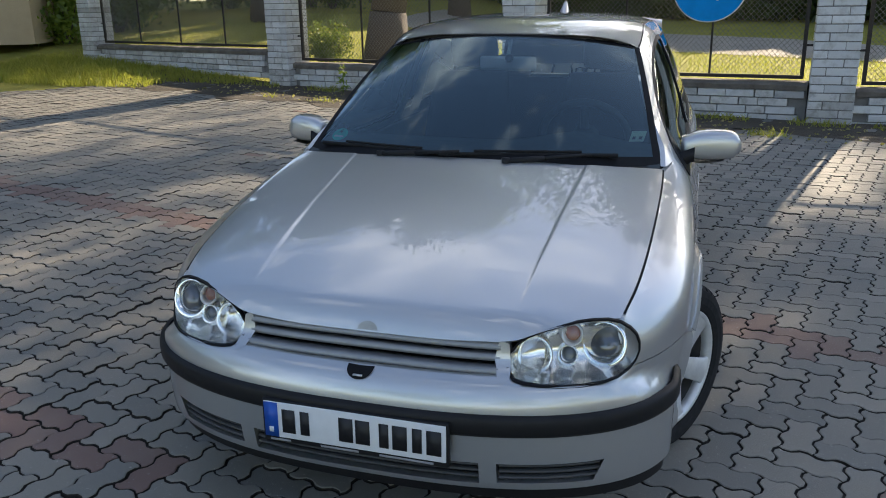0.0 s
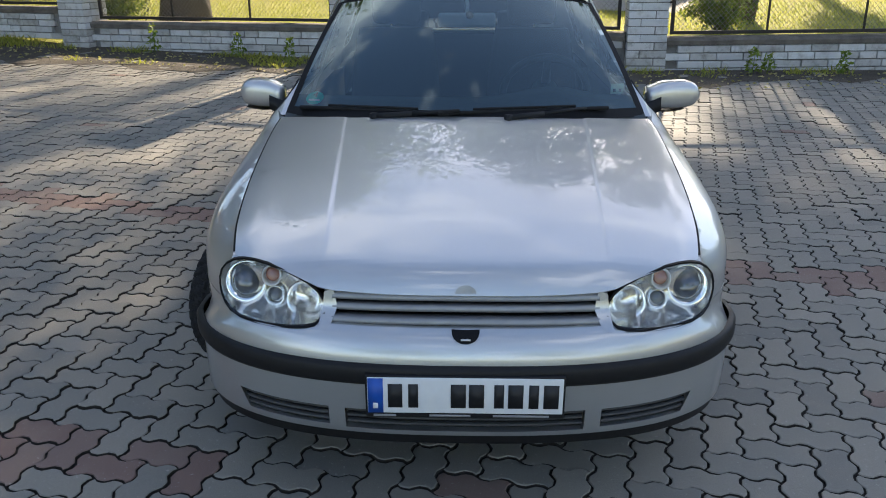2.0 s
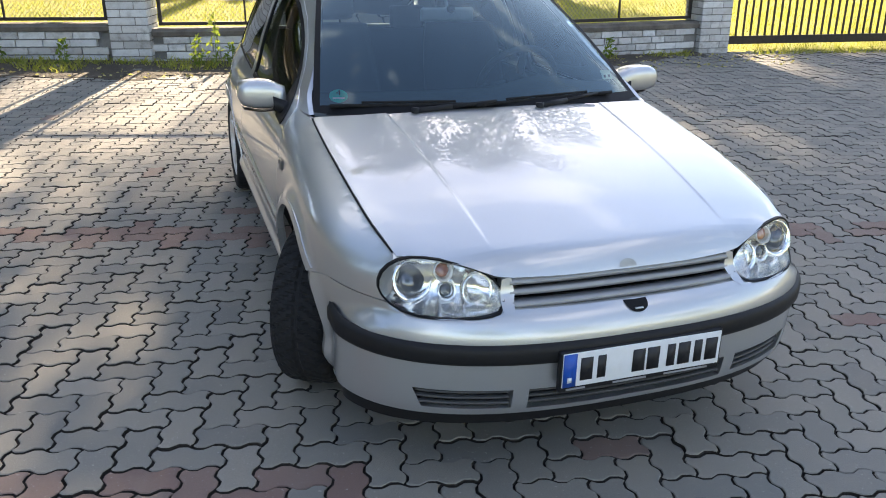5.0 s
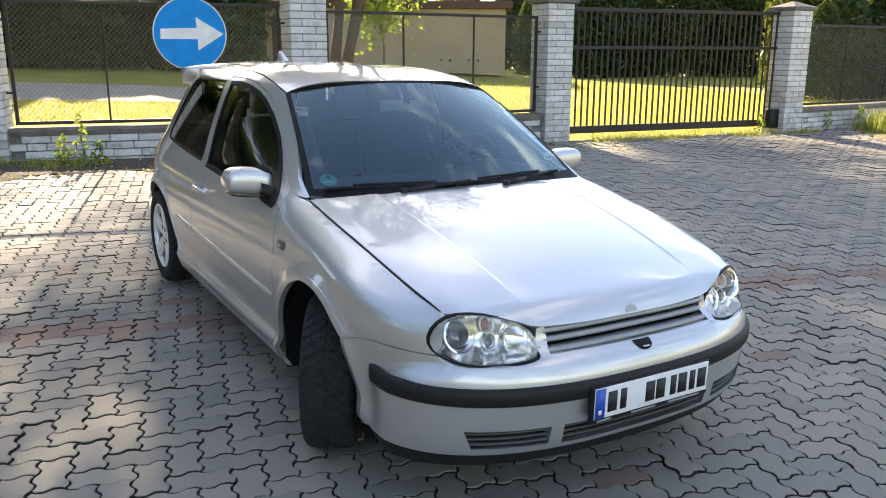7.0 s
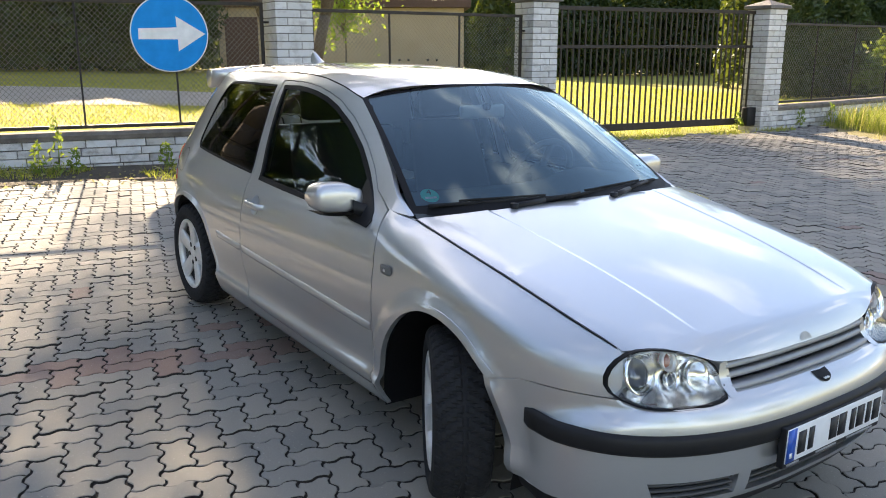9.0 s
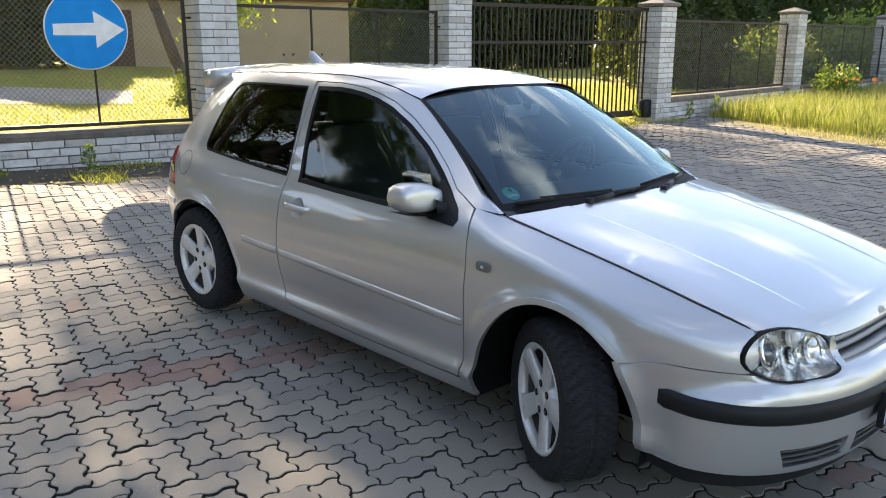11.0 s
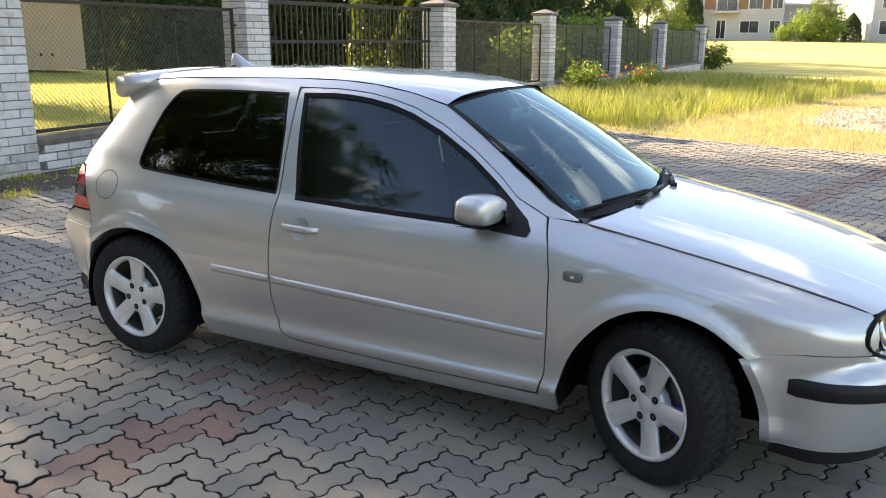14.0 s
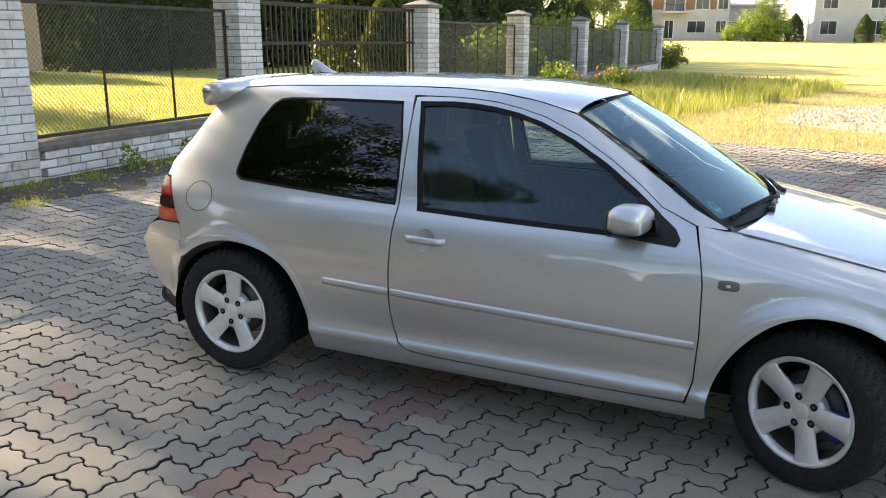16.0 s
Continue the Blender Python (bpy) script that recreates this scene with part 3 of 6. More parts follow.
def blade_mesh(name, spots, height, width, mat, seed, lean=.35):
    """Grass blades as thin bent triangles."""
    r = np.random.RandomState(seed)
    p = np.asarray(spots, float)
    n = len(p)
    h = height * (.45 + .8 * r.rand(n))
    an = r.rand(n) * 6.2832
    d = np.stack([np.cos(an), np.sin(an), 0 * an], 1)
    t = r.rand(n) * 6.2832
    out = np.stack([np.cos(t), np.sin(t), 0 * t], 1) * (lean * h * (.3 + r.rand(n)))[:, None]
    up = np.array([0, 0, 1.0])
    w = width * (.6 + .8 * r.rand(n))[:, None]
    mid = p + out * .35 + up * (h * .6)[:, None]
    tip = p + out + up * h[:, None]
    v = np.stack([p - d * w, p + d * w, mid + d * w * .7, tip, mid - d * w * .7], 1).reshape(-1, 3)
    me = bpy.data.meshes.new(name)
    me.from_pydata(v.tolist(), [], np.arange(5 * n).reshape(-1, 5).tolist())
    me.materials.append(mat)
    return me


def crown_points(seed, n, clusters, rx, ry, rz, spread):
    """Leaf places in clumps inside an uneven crown round the origin, and the clumps' middles."""
    r = np.random.RandomState(seed)
    mids = []
    while len(mids) < clusters:
        p = r.uniform(-1, 1, 3)
        q = np.linalg.norm(p)
        if .35 < q < 1 and r.rand() < q:
            mids.append(p * [rx, ry, rz] * (.85 + .3 * r.rand()))
    mids = np.array(mids)
    which = r.randint(0, clusters, n)
    return mids[which] + r.normal(size=(n, 3)) * spread * (.6 + .8 * r.rand(clusters)[which])[:, None], mids


def trunk_mesh(name, seed, height, radius, mids, mat, stems=1):
    r = random.Random(seed)
    bm = bmesh.new()
    tops = []
    for s in range(stems):
        p = Vector((r.uniform(-.12, .12) * (stems > 1), r.uniform(-.12, .12) * (stems > 1), -.1))
        rad = radius * (1 if stems == 1 else .62)
        lean = Vector((r.uniform(-.12, .12), r.uniform(-.12, .12), 1)) if stems == 1 else Vector((math.cos(s * 2.4) * .32, math.sin(s * 2.4) * .32, 1))
        for k in range(7):
            q = p + lean.normalized() * (height / 7) + Vector((r.gauss(0, .05), r.gauss(0, .05), 0))
            tube(bm, p, q, rad * (1.25 if k == 0 else 1), 10, rad * .9)
            p, rad = q, rad * .87
            lean.z += .1
        tops.append((p, rad))
    for m in mids[:: max(1, len(mids) // 26)]:
        p, rad = r.choice(tops)
        m = Vector(m)
        mid = p.lerp(m, .5) + Vector((r.gauss(0, .2), r.gauss(0, .2), .25))
        tube(bm, p - Vector((0, 0, .6 * r.random())), mid, rad * .5, 6, rad * .28)
        tube(bm, mid, m, rad * .28, 5, .012)
    return mesh_of(name, bm, mat)


def make_tree(name, label, seed, crown_z, rx, ry, rz, leaves, clusters, leaf, mat, trunk_r, stems=1, category="tree", group="", lean=0.0, clump=.34):
    t = thing(name, label, category, group=group)
    pts, mids = crown_points(seed, leaves, clusters, rx, ry, rz, clump)
    lift = np.array([lean, 0, crown_z])
    crown = new("crown", leaf_mesh("crown", pts + lift, leaf, mat, seed))
    crown.parent = t
    trunk = new("trunk", trunk_mesh("trunk", seed, crown_z - rz * .55, trunk_r, (mids + lift).tolist(), M["bark"], stems))
    trunk.parent = t
    return t


def stand(t, x, y, turn=0, scale=1.0, first=False):
    m = pose(x, y, ground_z(x, y) - .04, 0, 0, turn) @ Matrix.Diagonal((scale, scale, scale, 1))
    if first:
        t.matrix_world = m
        return t
    o = copy_thing(t, m)
    o.matrix_world = m
    return o


broad = make_tree("broadleaf_tree", "tall broadleaf tree with fresh green leaves", 3, 7.2, 3.6, 3.4, 3.3, 13000, 95, .085, M["leaf"], .17, group="yard trees")
stand(broad, 24, 50, 250, 1.3, True)
for x, y, t, s in ((34, 52, 20, 1.3), (46, 50, 90, 1.3), (2, 62, 200, 1.6), (-12, 56, 80, 1.5), (58, 46, 150, 1.2), (31, 19.0, 40, .9), (37.5, 18, 100, .9), (44.5, 13.0, 60, .62), (48.5, 11.8, 160, .6), (53, 13.5, 250, .7), (46, 16, 20, .8)):
    stand(broad, x, y, t, s)
# two very tall trees added far behind the lawn, crowns unseen, to shade the yard
tall_tree = make_tree("tall_tree", "very tall broadleaf tree added beyond the lawn to shade the yard", 13, 19.3, 5.0, 6.5, 7.0, 25000, 230, .17, M["leaf"], .42, group="tall trees")
stand(tall_tree, 14.4, 39.5, 0, 1.0, True)
airy = make_tree("airy_tree", "tall airy broadleaf tree added beyond the lawn to dapple the yard", 14, 18.8, 7.0, 6.0, 5.3, 9000, 60, .17, M["leaf"], .36, group="tall trees", clump=.7)
stand(airy, 4.6, 35.6, 0, 1.0, True)
old = make_tree("old_tree", "old broadleaf tree with a thick trunk on the lawn", 5, 9.6, 4.4, 3.6, 3.2, 9000, 70, .09, M["leaf"], .42, group="yard trees")
stand(old, -5.3, 13.4, 0, 1.0, True)
stand(old, -11.5, 20.0, 140, 1.1)
multi = make_tree("multi_stem_tree", "tall multi-stemmed tree standing behind the fence", 8, 9.8, 5.2, 3.6, 4.0, 30000, 140, .085, M["leaf"], .22, 4, group="yard trees", lean=-1.2)
stand(multi, 5.6, 14.2, 0, 1.0, True)
young = make_tree("young_tree", "young tree with bright leaves on the lawn", 9, 2.7, .95, .95, 1.25, 1900, 30, .075, M["leaf_light"], .035, group="yard trees")
stand(young, 9.6, 19.5, 0, 1.05, True)

# dark evergreen hedge at the far side of the lawn, and ivy-clad trees
def conifer(seed, h, r0, n):
    r = np.random.RandomState(seed)
    z = h * r.rand(n) ** .8
    an = r.rand(n) * 6.2832
    env = r0 * (1 - (z / h) ** 3.5) * (.75 + .3 * np.sin(3 * an + seed) * np.sin(2.1 * z) * .5 + .25)
    rr = env * (1 - .45 * r.rand(n) ** 2)
    return np.stack([rr * np.cos(an), rr * np.sin(an), z + .05], 1)


hedge = thing("hedge_conifer", "dense dark evergreen of the tall hedge", "conifer", group="evergreen hedge")
ob = new("crown", leaf_mesh("crown", conifer(2, 5.4, 1.75, 9000), .15, M["conifer"], 2, aspect=.35))
ob.parent = hedge
bm = bmesh.new()
tube(bm, (0, 0, -.2), (0, 0, 4.2), .09, 7, .03)
part("trunk", bm, M["bark"], hedge)
rh = random.Random(5)
spots = []
for k in range(34):
    t = k / 33
    spots.append((-16 + 66 * t + rh.gauss(0, .25), 51 - 8 * t + rh.gauss(0, .5)))
for k in range(16):
    spots.append((-6 + .95 * k + rh.gauss(0, .15), 33.5 - .22 * k + rh.gauss(0, .3)))
for k in range(17):
    spots.append((19.8 + 1.4 * k + rh.gauss(0, .2), 12.4 - .05 * k + rh.gauss(0, .3)))
for k in range(12):
    spots.append((-24 + 1.9 * k + rh.gauss(0, .2), 37.5 - .05 * k + rh.gauss(0, .3)))
for x, y in ((106, 1.5), (105.5, -6.0), (107, 20.5)):
    spots.append((x, y))
for k in range(18):
    spots.append((25 + 1.75 * k + rh.gauss(0, .2), 31 - .36 * k + rh.gauss(0, .3)))
for k in range(12):
    spots.append((25 + 1.6 * k + rh.gauss(0, .2), 15.6 + rh.gauss(0, .3)))
for i, (x, y) in enumerate(spots):
    stand(hedge, x, y, rh.uniform(0, 360), rh.uniform(.85, 1.2) * (.55 if y < 14 else 1.3 if y < 17 else 1.65 if x < 0 and 36 < y < 39 else 1), i == 0)

bush = thing("bush", "leafy green bush in the garden", "bush", group="garden bushes")
pts, mids = crown_points(21, 3200, 40, .95, .85, .75, .16)
ob = new("foliage", leaf_mesh("foliage", pts + np.array([0, 0, .75]), .06, M["leaf"], 21))
ob.parent = bush
bm = bmesh.new()
for m in mids[::4]:
    tube(bm, (0, 0, -.1), Vector(m) + Vector((0, 0, .75)), .02, 5, .006)
part("stems", bm, M["bark"], bush)
for i, (x, y, s) in enumerate(((-6.3, 12.7, .5), (-18, 23.5, 1.5), (-15.6, 24.8, 1.5), (-20, 22.5, 1.3), (4.6, 12.4, .6), (20.2, 8.7, 1.2), (23.0, 8.6, 1.3), (26.5, 8.6, 1.3), (29.0, 8.6, 1.4), (33.0, 8.6, 1.3), (36.5, 8.6, 1.3), (40, 8.8, 1.3), (42.8, 6.8, .9), (44.5, 9.2, 1.5), (47.5, 10, 1.6), (50.5, 10.5, 1.7), (106, 22, 2.6), (107, 4.4, 1.7), (106, -9.5, 2.0), (112, -18, 2.6), (-14.5, 17.0, 1.2), (-11.2, 24.0, 1.3))):
    stand(bush, x, y, rh.uniform(0, 360), s, i == 0)
bright = thing("bright_bush", "bush with bright yellow-green leaves", "bush", group="garden bushes")
ob = new("foliage", leaf_mesh("foliage", pts + np.array([0, 0, .75]), .06, M["leaf_light"], 22))
ob.parent = bright
bm = bmesh.new()
for m in mids[::4]:
    tube(bm, (0, 0, -.1), Vector(m) + Vector((0, 0, .75)), .02, 5, .006)
part("stems", bm, M["bark"], bright)
for i, (x, y, s) in enumerate(((-14.2, 14.6, 1.2), (18.9, 6.4, .6), (27.8, 9.2, 1.5), (20.8, 5.2, .55), (108, 20.4, 1.8), (104, 3.6, 2.0), (104.5, 6.0, 2.2), (103, 8.6, 1.2))):
    stand(bright, x, y, rh.uniform(0, 360), s, i == 0)

# tall trees across the road, which the windows mirror
for x, y, t, s in ((-16, 4.5, 10, .95), (-15.5, 11, 80, 1.15), (-16.5, -4, 150, .95), (-17, 20, 220, 1.5), (-17, -13, 300, 1.0), (-24, 8, 40, 1.3), (-18.5, 21, 15, 2.0), (-8.6, 22.5, 160, 2.0), (-8.5, 31, 60, 1.3), (-12, 30, 130, 1.35), (104, 4.2, 30, .55), (-7, 25, 95, 2.1), (-13, 25.5, 190, 2.2), (-5, -24, 30, 1.2), (8, -26, 200, 1.2), (22, -25, 100, 1.1)):
    stand(broad, x, y, t, s)
for k in range(14):
    stand(hedge, -33 + rh.gauss(0, .6), -26 + 4.2 * k, rh.uniform(0, 360), rh.uniform(1.2, 1.7))


def scatter(n, seed, test, x0, x1, y0, y1, dz=0.0):
    r = random.Random(seed)
    out = []
    tries = 0
    while len(out) < n and tries < n * 40:
        tries += 1
        x, y = r.uniform(x0, x1), r.uniform(y0, y1)
        if test(x, y, r):
            out.append((x, y, ground_z(x, y) - .03 + dz))
    return out


def patchy(x, y, f, cut):
    return noise.noise(Vector((x * f, y * f, 3.3))) > cut


DRIVE = [(-8, 20.5), (-.3, 17.4), (2.5, 16.3), (4.6, 15.4), (6.0, 18.6), (3, 21.5), (0, 23), (-8, 26.5)]
lawn = new("lawn_grass", blade_mesh("lawn_grass", scatter(52000, 1, lambda x, y, r: y > fence_y(x) + .12 and not inside(x, y, DRIVE) and r.random() < 1.25 - (y - 8) / 16, -13, 20, 7.5, 24), .085, .0055, M["blade"], 1, .6))
tagged(lawn, "short green lawn grass", "grass", kind="stuff")
weeds = new("wall_weeds", blade_mesh("wall_weeds", scatter(5200, 2, lambda x, y, r: fence_y(x) - .55 < y < fence_y(x) - .22 and patchy(x, y * .3, 1.3, -.02) or (fence_y(x) - 1.5 < y < fence_y(x) - .4 and x < 3 and patchy(x, y, 1.1, .30)), -9, 17, 5.4, 12), .10, .006, M["blade"], 2, .7))
tagged(weeds, "low green weeds along the wall's foot", "weeds", kind="stuff")
mound = new("tall_grass", blade_mesh("tall_grass", scatter(9000, 6, lambda x, y, r: y < fence_y(x) - .1 and x < -6.6 and y > 8.6 - (x + 5.6) * .12 + (0 if x < -8 else .9), -13, -5.6, 7.6, 12.5), .13, .008, M["blade"], 6, .6))
tagged(mound, "tall grass beside the paving", "grass", kind="stuff")


def meadow(x, y, r):
    return y < fence_y(x) - .3 and x > lerpt(y, [(2, 11.4), (4.2, 12.2), (6, 12.9), (7, 13.2)]) and y > lerpt(x, [(11, 3.2), (15, 2.4), (19, 1.2), (26, -.6), (31, -1.5)]) and r.random() < .35 + .65 * (y > 3.4)


tall = new("meadow_grass", blade_mesh("meadow_grass", scatter(34000, 3, meadow, 11.4, 31, -1.5, 7.2), .38, .0052, M["meadow_blade"], 3, .45))
straw = new("meadow_straw", blade_mesh("meadow_straw", scatter(9000, 31, meadow, 11.4, 31, -1.5, 6.8), .46, .0038, M["blade_dry"], 31, .5))
tagged(straw, "dry straw among the meadow grass", "grass", kind="stuff")
tagged(tall, "tall green meadow grass by the fence", "grass", kind="stuff")
dry = new("dry_grass", blade_mesh("dry_grass", scatter(26000, 4, lambda x, y, r: x > lerpt(y, [(yy, xx) for xx, yy in EDGE_R]) + .05 + .25 * r.random() and y < 5.2 and (r.random() < .3 or not (14.0 < x < 21 and y < .3)) and r.random() < 1.3 - (x - 10) / 20, 10, 30, -6, 5.2), .11, .0045, M["blade_dry"], 4, .8))
tagged(dry, "short dry yellow grass on the verge", "grass", kind="stuff")
poppies = new("poppies", leaf_mesh("poppies", [(x, y, z + .62 + .25 * random.Random(i).random()) for i, (x, y, z) in enumerate(scatter(46, 8, lambda x, y, r: (abs(x - 20.8) < 1.2 or abs(x - 17.2) < .5) and abs(y - 5.2) < .5, 16, 25, 4, 6.4))], .045, M["poppy"], 8, aspect=.9))
tagged(poppies, "red poppies in the tall grass", "flowers", kind="stuff")
stones = bmesh.new()
rs = random.Random(3)
for x, y, z in scatter(1900, 9, lambda x, y, r: inside(x, y, [(15, .7), (19.2, 0), (21.6, -2), (21, -6), (13.6, -6), (13.3, -1.4)]), 13, 22, -5.5, .8):
    s = rs.uniform(.012, .036)
    bmesh.ops.create_icosphere(stones, subdivisions=1, radius=s, matrix=pose(x, y, z + .03 + s * .3, rs.uniform(0, 90), rs.uniform(0, 90)) @ Matrix.Diagonal((1, .8, .6, 1)))
tagged(new("gravel_stones", mesh_of("gravel_stones", stones, M["gravel"], False)), "pale loose gravel stones", "gravel", kind="stuff")
litter = []
rl = random.Random(17)
for k in range(900):
    x = rl.uniform(-7, 7.5)
    litter.append((x, fence_y(x) - rl.uniform(.35, 1.6) ** 1.0, 0))
lit = new("leaf_litter", leaf_mesh("leaf_litter", [(x, y, ground_z(x, y) + .012) for x, y, _ in litter], .022, M["blade_dry"], 12, flat=.9, aspect=.6))
tagged(lit, "dry leaf litter and crumbs along the wall", "litter", kind="stuff")


def herb(x, y, h, seed):
    """A wild plant on the paving's edge."""
    p = thing("wild_plant", "tall leafy wild plant at the wall's foot", "plant", pose(x, y, ground_z(x, y)), "plants along the wall")
    r = np.random.RandomState(seed)
    n = 70
    z = h * r.rand(n)
    an = r.rand(n) * 6.2832
    rad = .03 + .10 * (1 - z / h) * r.rand(n)
    ob = new("leaves", leaf_mesh("leaves", np.stack([rad * np.cos(an), rad * np.sin(an), z + .03], 1), .035, M["leaf_light"], seed, aspect=.4))
    ob.parent = p
    bm = bmesh.new()
    tube(bm, (0, 0, -.02), (.02, 0, h), .006, 5, .003)
    part("stalk", bm, M["leaf_light"], p)


for i, (x, y, h) in enumerate(((-.55, 7.75, .62), (-.75, 7.8, .35), (-.35, 7.9, .25), (.62, 7.72, .28), (3.55, 7.35, .30), (3.75, 7.4, .22), (4.7, 7.45, .25), (-3.1, 8.75, .30), (-4.4, 9.1, .4), (-2.3, 8.4, .28), (10.9, 7.15, .3), (12.6, 6.95, .35), (13.4, 6.8, .4))):
    herb(x, y, h, 40 + i)

# ---- buildings ----
def house(name, label, x, y, turn, w, d, h, wall, roof_mat, pitched, windows, storeys=2, plaster_z=0.0):
    t = thing(name, label, "house", pose(x, y, ground_z(x, y) - .1, 0, 0, turn))
    bm = bmesh.new()
    box(bm, -w / 2, w / 2, -d / 2, d / 2, 0, h)
    part("wall", bm, wall, t, smooth=False)
    bm = bmesh.new()
    if pitched:
        rh_ = pitched
        loft(bm, [[(xx, -d / 2 - .4, h - .05), (xx, -d / 2 - .4, h + .12), (xx, 0, h + rh_), (xx, d / 2 + .4, h + .12), (xx, d / 2 + .4, h - .05)] for xx in (-w / 2 - .4, w / 2 + .4)], True)
        bm.verts.ensure_lookup_table()
        bm.faces.new(bm.verts[:5])
        bm.faces.new(bm.verts[5:])
    else:
        box(bm, -w / 2 - .25, w / 2 + .25, -d / 2 - .25, d / 2 + .25, h + .002, h + .28, .02)
    part("roof", bm, roof_mat, t, smooth=False)
    for wx, wz, ww, wh in windows:
        bm = bmesh.new()
        box(bm, wx - ww / 2 - .07, wx + ww / 2 + .07, -d / 2 - .05, -d / 2 + .02, wz - .07, wz + wh + .07, .01)
        fr = part("window", bm, M["plate_white"], t, "white framed window", False)
        n = 2 if ww > .9 else 1
        for k in range(n):
            bm = bmesh.new()
            pw = ww / n - .05
            cx = wx - ww / 2 + ww * (k + .5) / n
            box(bm, cx - pw / 2, cx + pw / 2, -d / 2 - .062, -d / 2 - .04, wz, wz + wh)
            part("pane", bm, M["smoke_pane"], fr, smooth=False)
    return t


M["smoke_pane"] = simple("dark_pane", (0.03, 0.035, 0.04), 0.08, Coat_Weight=0.5)
M["plaster_white"] = ground_mat("white_plaster", [(0.3, (0.52, 0.50, 0.46)), (0.7, (0.64, 0.61, 0.56))], 1, 40, 0.004)
M["plaster_beige"] = ground_mat("beige_plaster", [(0.3, (0.50, 0.39, 0.25)), (0.7, (0.64, 0.51, 0.34))], 1.2, 40, 0.006)
M["wood_panel"] = wood_like("brown_timber", (0.20, 0.10, 0.05), (0.33, 0.18, 0.10))
M["roof_grey"] = simple("grey_roof", (0.12, 0.12, 0.13), 0.7)
M["roof_pale"] = simple("pale_roof", (0.42, 0.43, 0.45), 0.6)
M["roof_brown"] = simple("brown_roof", (0.10, 0.055, 0.04), 0.75)
M["plaster_grey"] = simple("grey_plaster", (0.36, 0.37, 0.39), 0.8)
modern = house("modern_house", "white two-storey house with a flat brown-edged roof beyond the field", 113, 15.8, -80, 11.5, 9, 6.6, M["plaster_white"], M["roof_brown"], 0, [(-4.6, .9, 1.6, 1.4), (-1.6, .2, 1.1, 2.2), (1.8, .9, 2.2, 1.4), (4.8, .9, 1.2, 1.4), (-4.6, 3.8, 1.4, 1.5), (-1, 3.6, 2.4, 1.9), (2.4, 3.8, 1.6, 1.5), (4.9, 3.8, 1.2, 1.5)])
house("grey_house", "grey house with a low pitched roof beyond the field", 121, 7.3, -84, 6.5, 7, 4.4, M["plaster_grey"], M["roof_pale"], 0.9, [(-2.4, .9, 1.4, 1.4), (1.8, .9, 1.4, 1.4)])
house("white_house", "white house with a pitched roof beyond the field", 114, -4.9, -86, 9.5, 9, 5.6, M["plaster_white"], M["roof_brown"], 2.6, [(-3, .9, 1.8, 1.5), (2.2, .9, 1.8, 1.5), (-3, 3.9, 1.6, 1.4), (2.2, 3.9, 1.6, 1.4)])
house("white_house", "white house with a pitched roof beyond the field", 114, -19, -88, 11, 9, 5.8, M["plaster_white"], M["roof_brown"], 2.6, [(-3, .9, 1.8, 1.5), (2.2, .9, 1.8, 1.5), (-3, 3.9, 1.6, 1.4), (2.2, 3.9, 1.6, 1.4)])
for x0, x1, z0, z1 in ((-3.7, -2.4, 3.75, 5.35), (.35, 1.45, 3.75, 5.35), (3.3, 4.1, 3.75, 5.35)):
    bm = bmesh.new()
    box(bm, x0, x1, -4.56, -4.49, z0, z1, .01)
    part("facade_panel", bm, M["wood_panel"], modern, "brown timber facade panel", False)
bm = bmesh.new()
box(bm, -2.6, .6, -5.9, -4.5, 3.30, 3.48, .02)
balcony = part("balcony", bm, M["plaster_white"], modern, "white balcony slab", False)
bm = bmesh.new()
for k in range(9):
    x = -2.55 + 3.1 * k / 8
    tube(bm, (x, -5.85, 3.48), (x, -5.85, 4.45), .02, 6)
tube(bm, (-2.55, -5.85, 4.45), (.55, -5.85, 4.45), .03, 6)
part("balcony_rail", bm, M["roof_grey"], balcony)
house("neighbour_house", "beige plastered house across the yard", -20.5, 16.2, 118, 12, 9, 5.6, M["plaster_beige"], M["roof_grey"], 2.4, [(-3.5, 1.0, 1.4, 1.4), (0, 1.0, 1.4, 1.4), (3.5, 1.0, 1.4, 1.4), (-3.5, 3.6, 1.4, 1.3), (0, 3.6, 1.4, 1.3), (3.5, 3.6, 1.4, 1.3)])
shed = house("garden_shed", "low beige block shed with a flat dark roof", 14.4, 28.4, -33, 9.4, 4.0, 2.45, M["plaster_beige"], M["roof_brown"], 0, [])
bm = bmesh.new()
box(bm, -4.45, -3.2, -2.05, -1.98, .05, 2.1, .01)
part("shed_door", bm, M["roof_brown"], shed, "dark brown door", False)
# black discs on the wall stand in for the shade inside four vents
for k in range(4):
    bm = bmesh.new()
    tube(bm, (2.2 + .35 * (k % 2) + 1.1 * (k // 2), -2.03, .5), (2.2 + .35 * (k % 2) + 1.1 * (k // 2), -1.97, .5), .05, 10)
    part("vent_hole", bm, M["gasket_gap_black"], shed)


# ---- the car ----
# x to the car's left, y to its rear from the front axle, z up from the ground under it
SECTION = [(.10, .74), (.16, .785), (.20, .815), (.225, .826), (.25, .834), (.275, .842), (.292, .842), (.306, .834), (.32, .829), (.36, .830), (.42, .840), (.50, .85), (.60, .852), (.70, .842), (.78, .826), (.84, .803), (.875, .782), (.92, .762), (1.0, .737), (1.1, .70), (1.2, .658), (1.29, .612), (1.33, .582), (1.36, .54), (1.40, .46)]
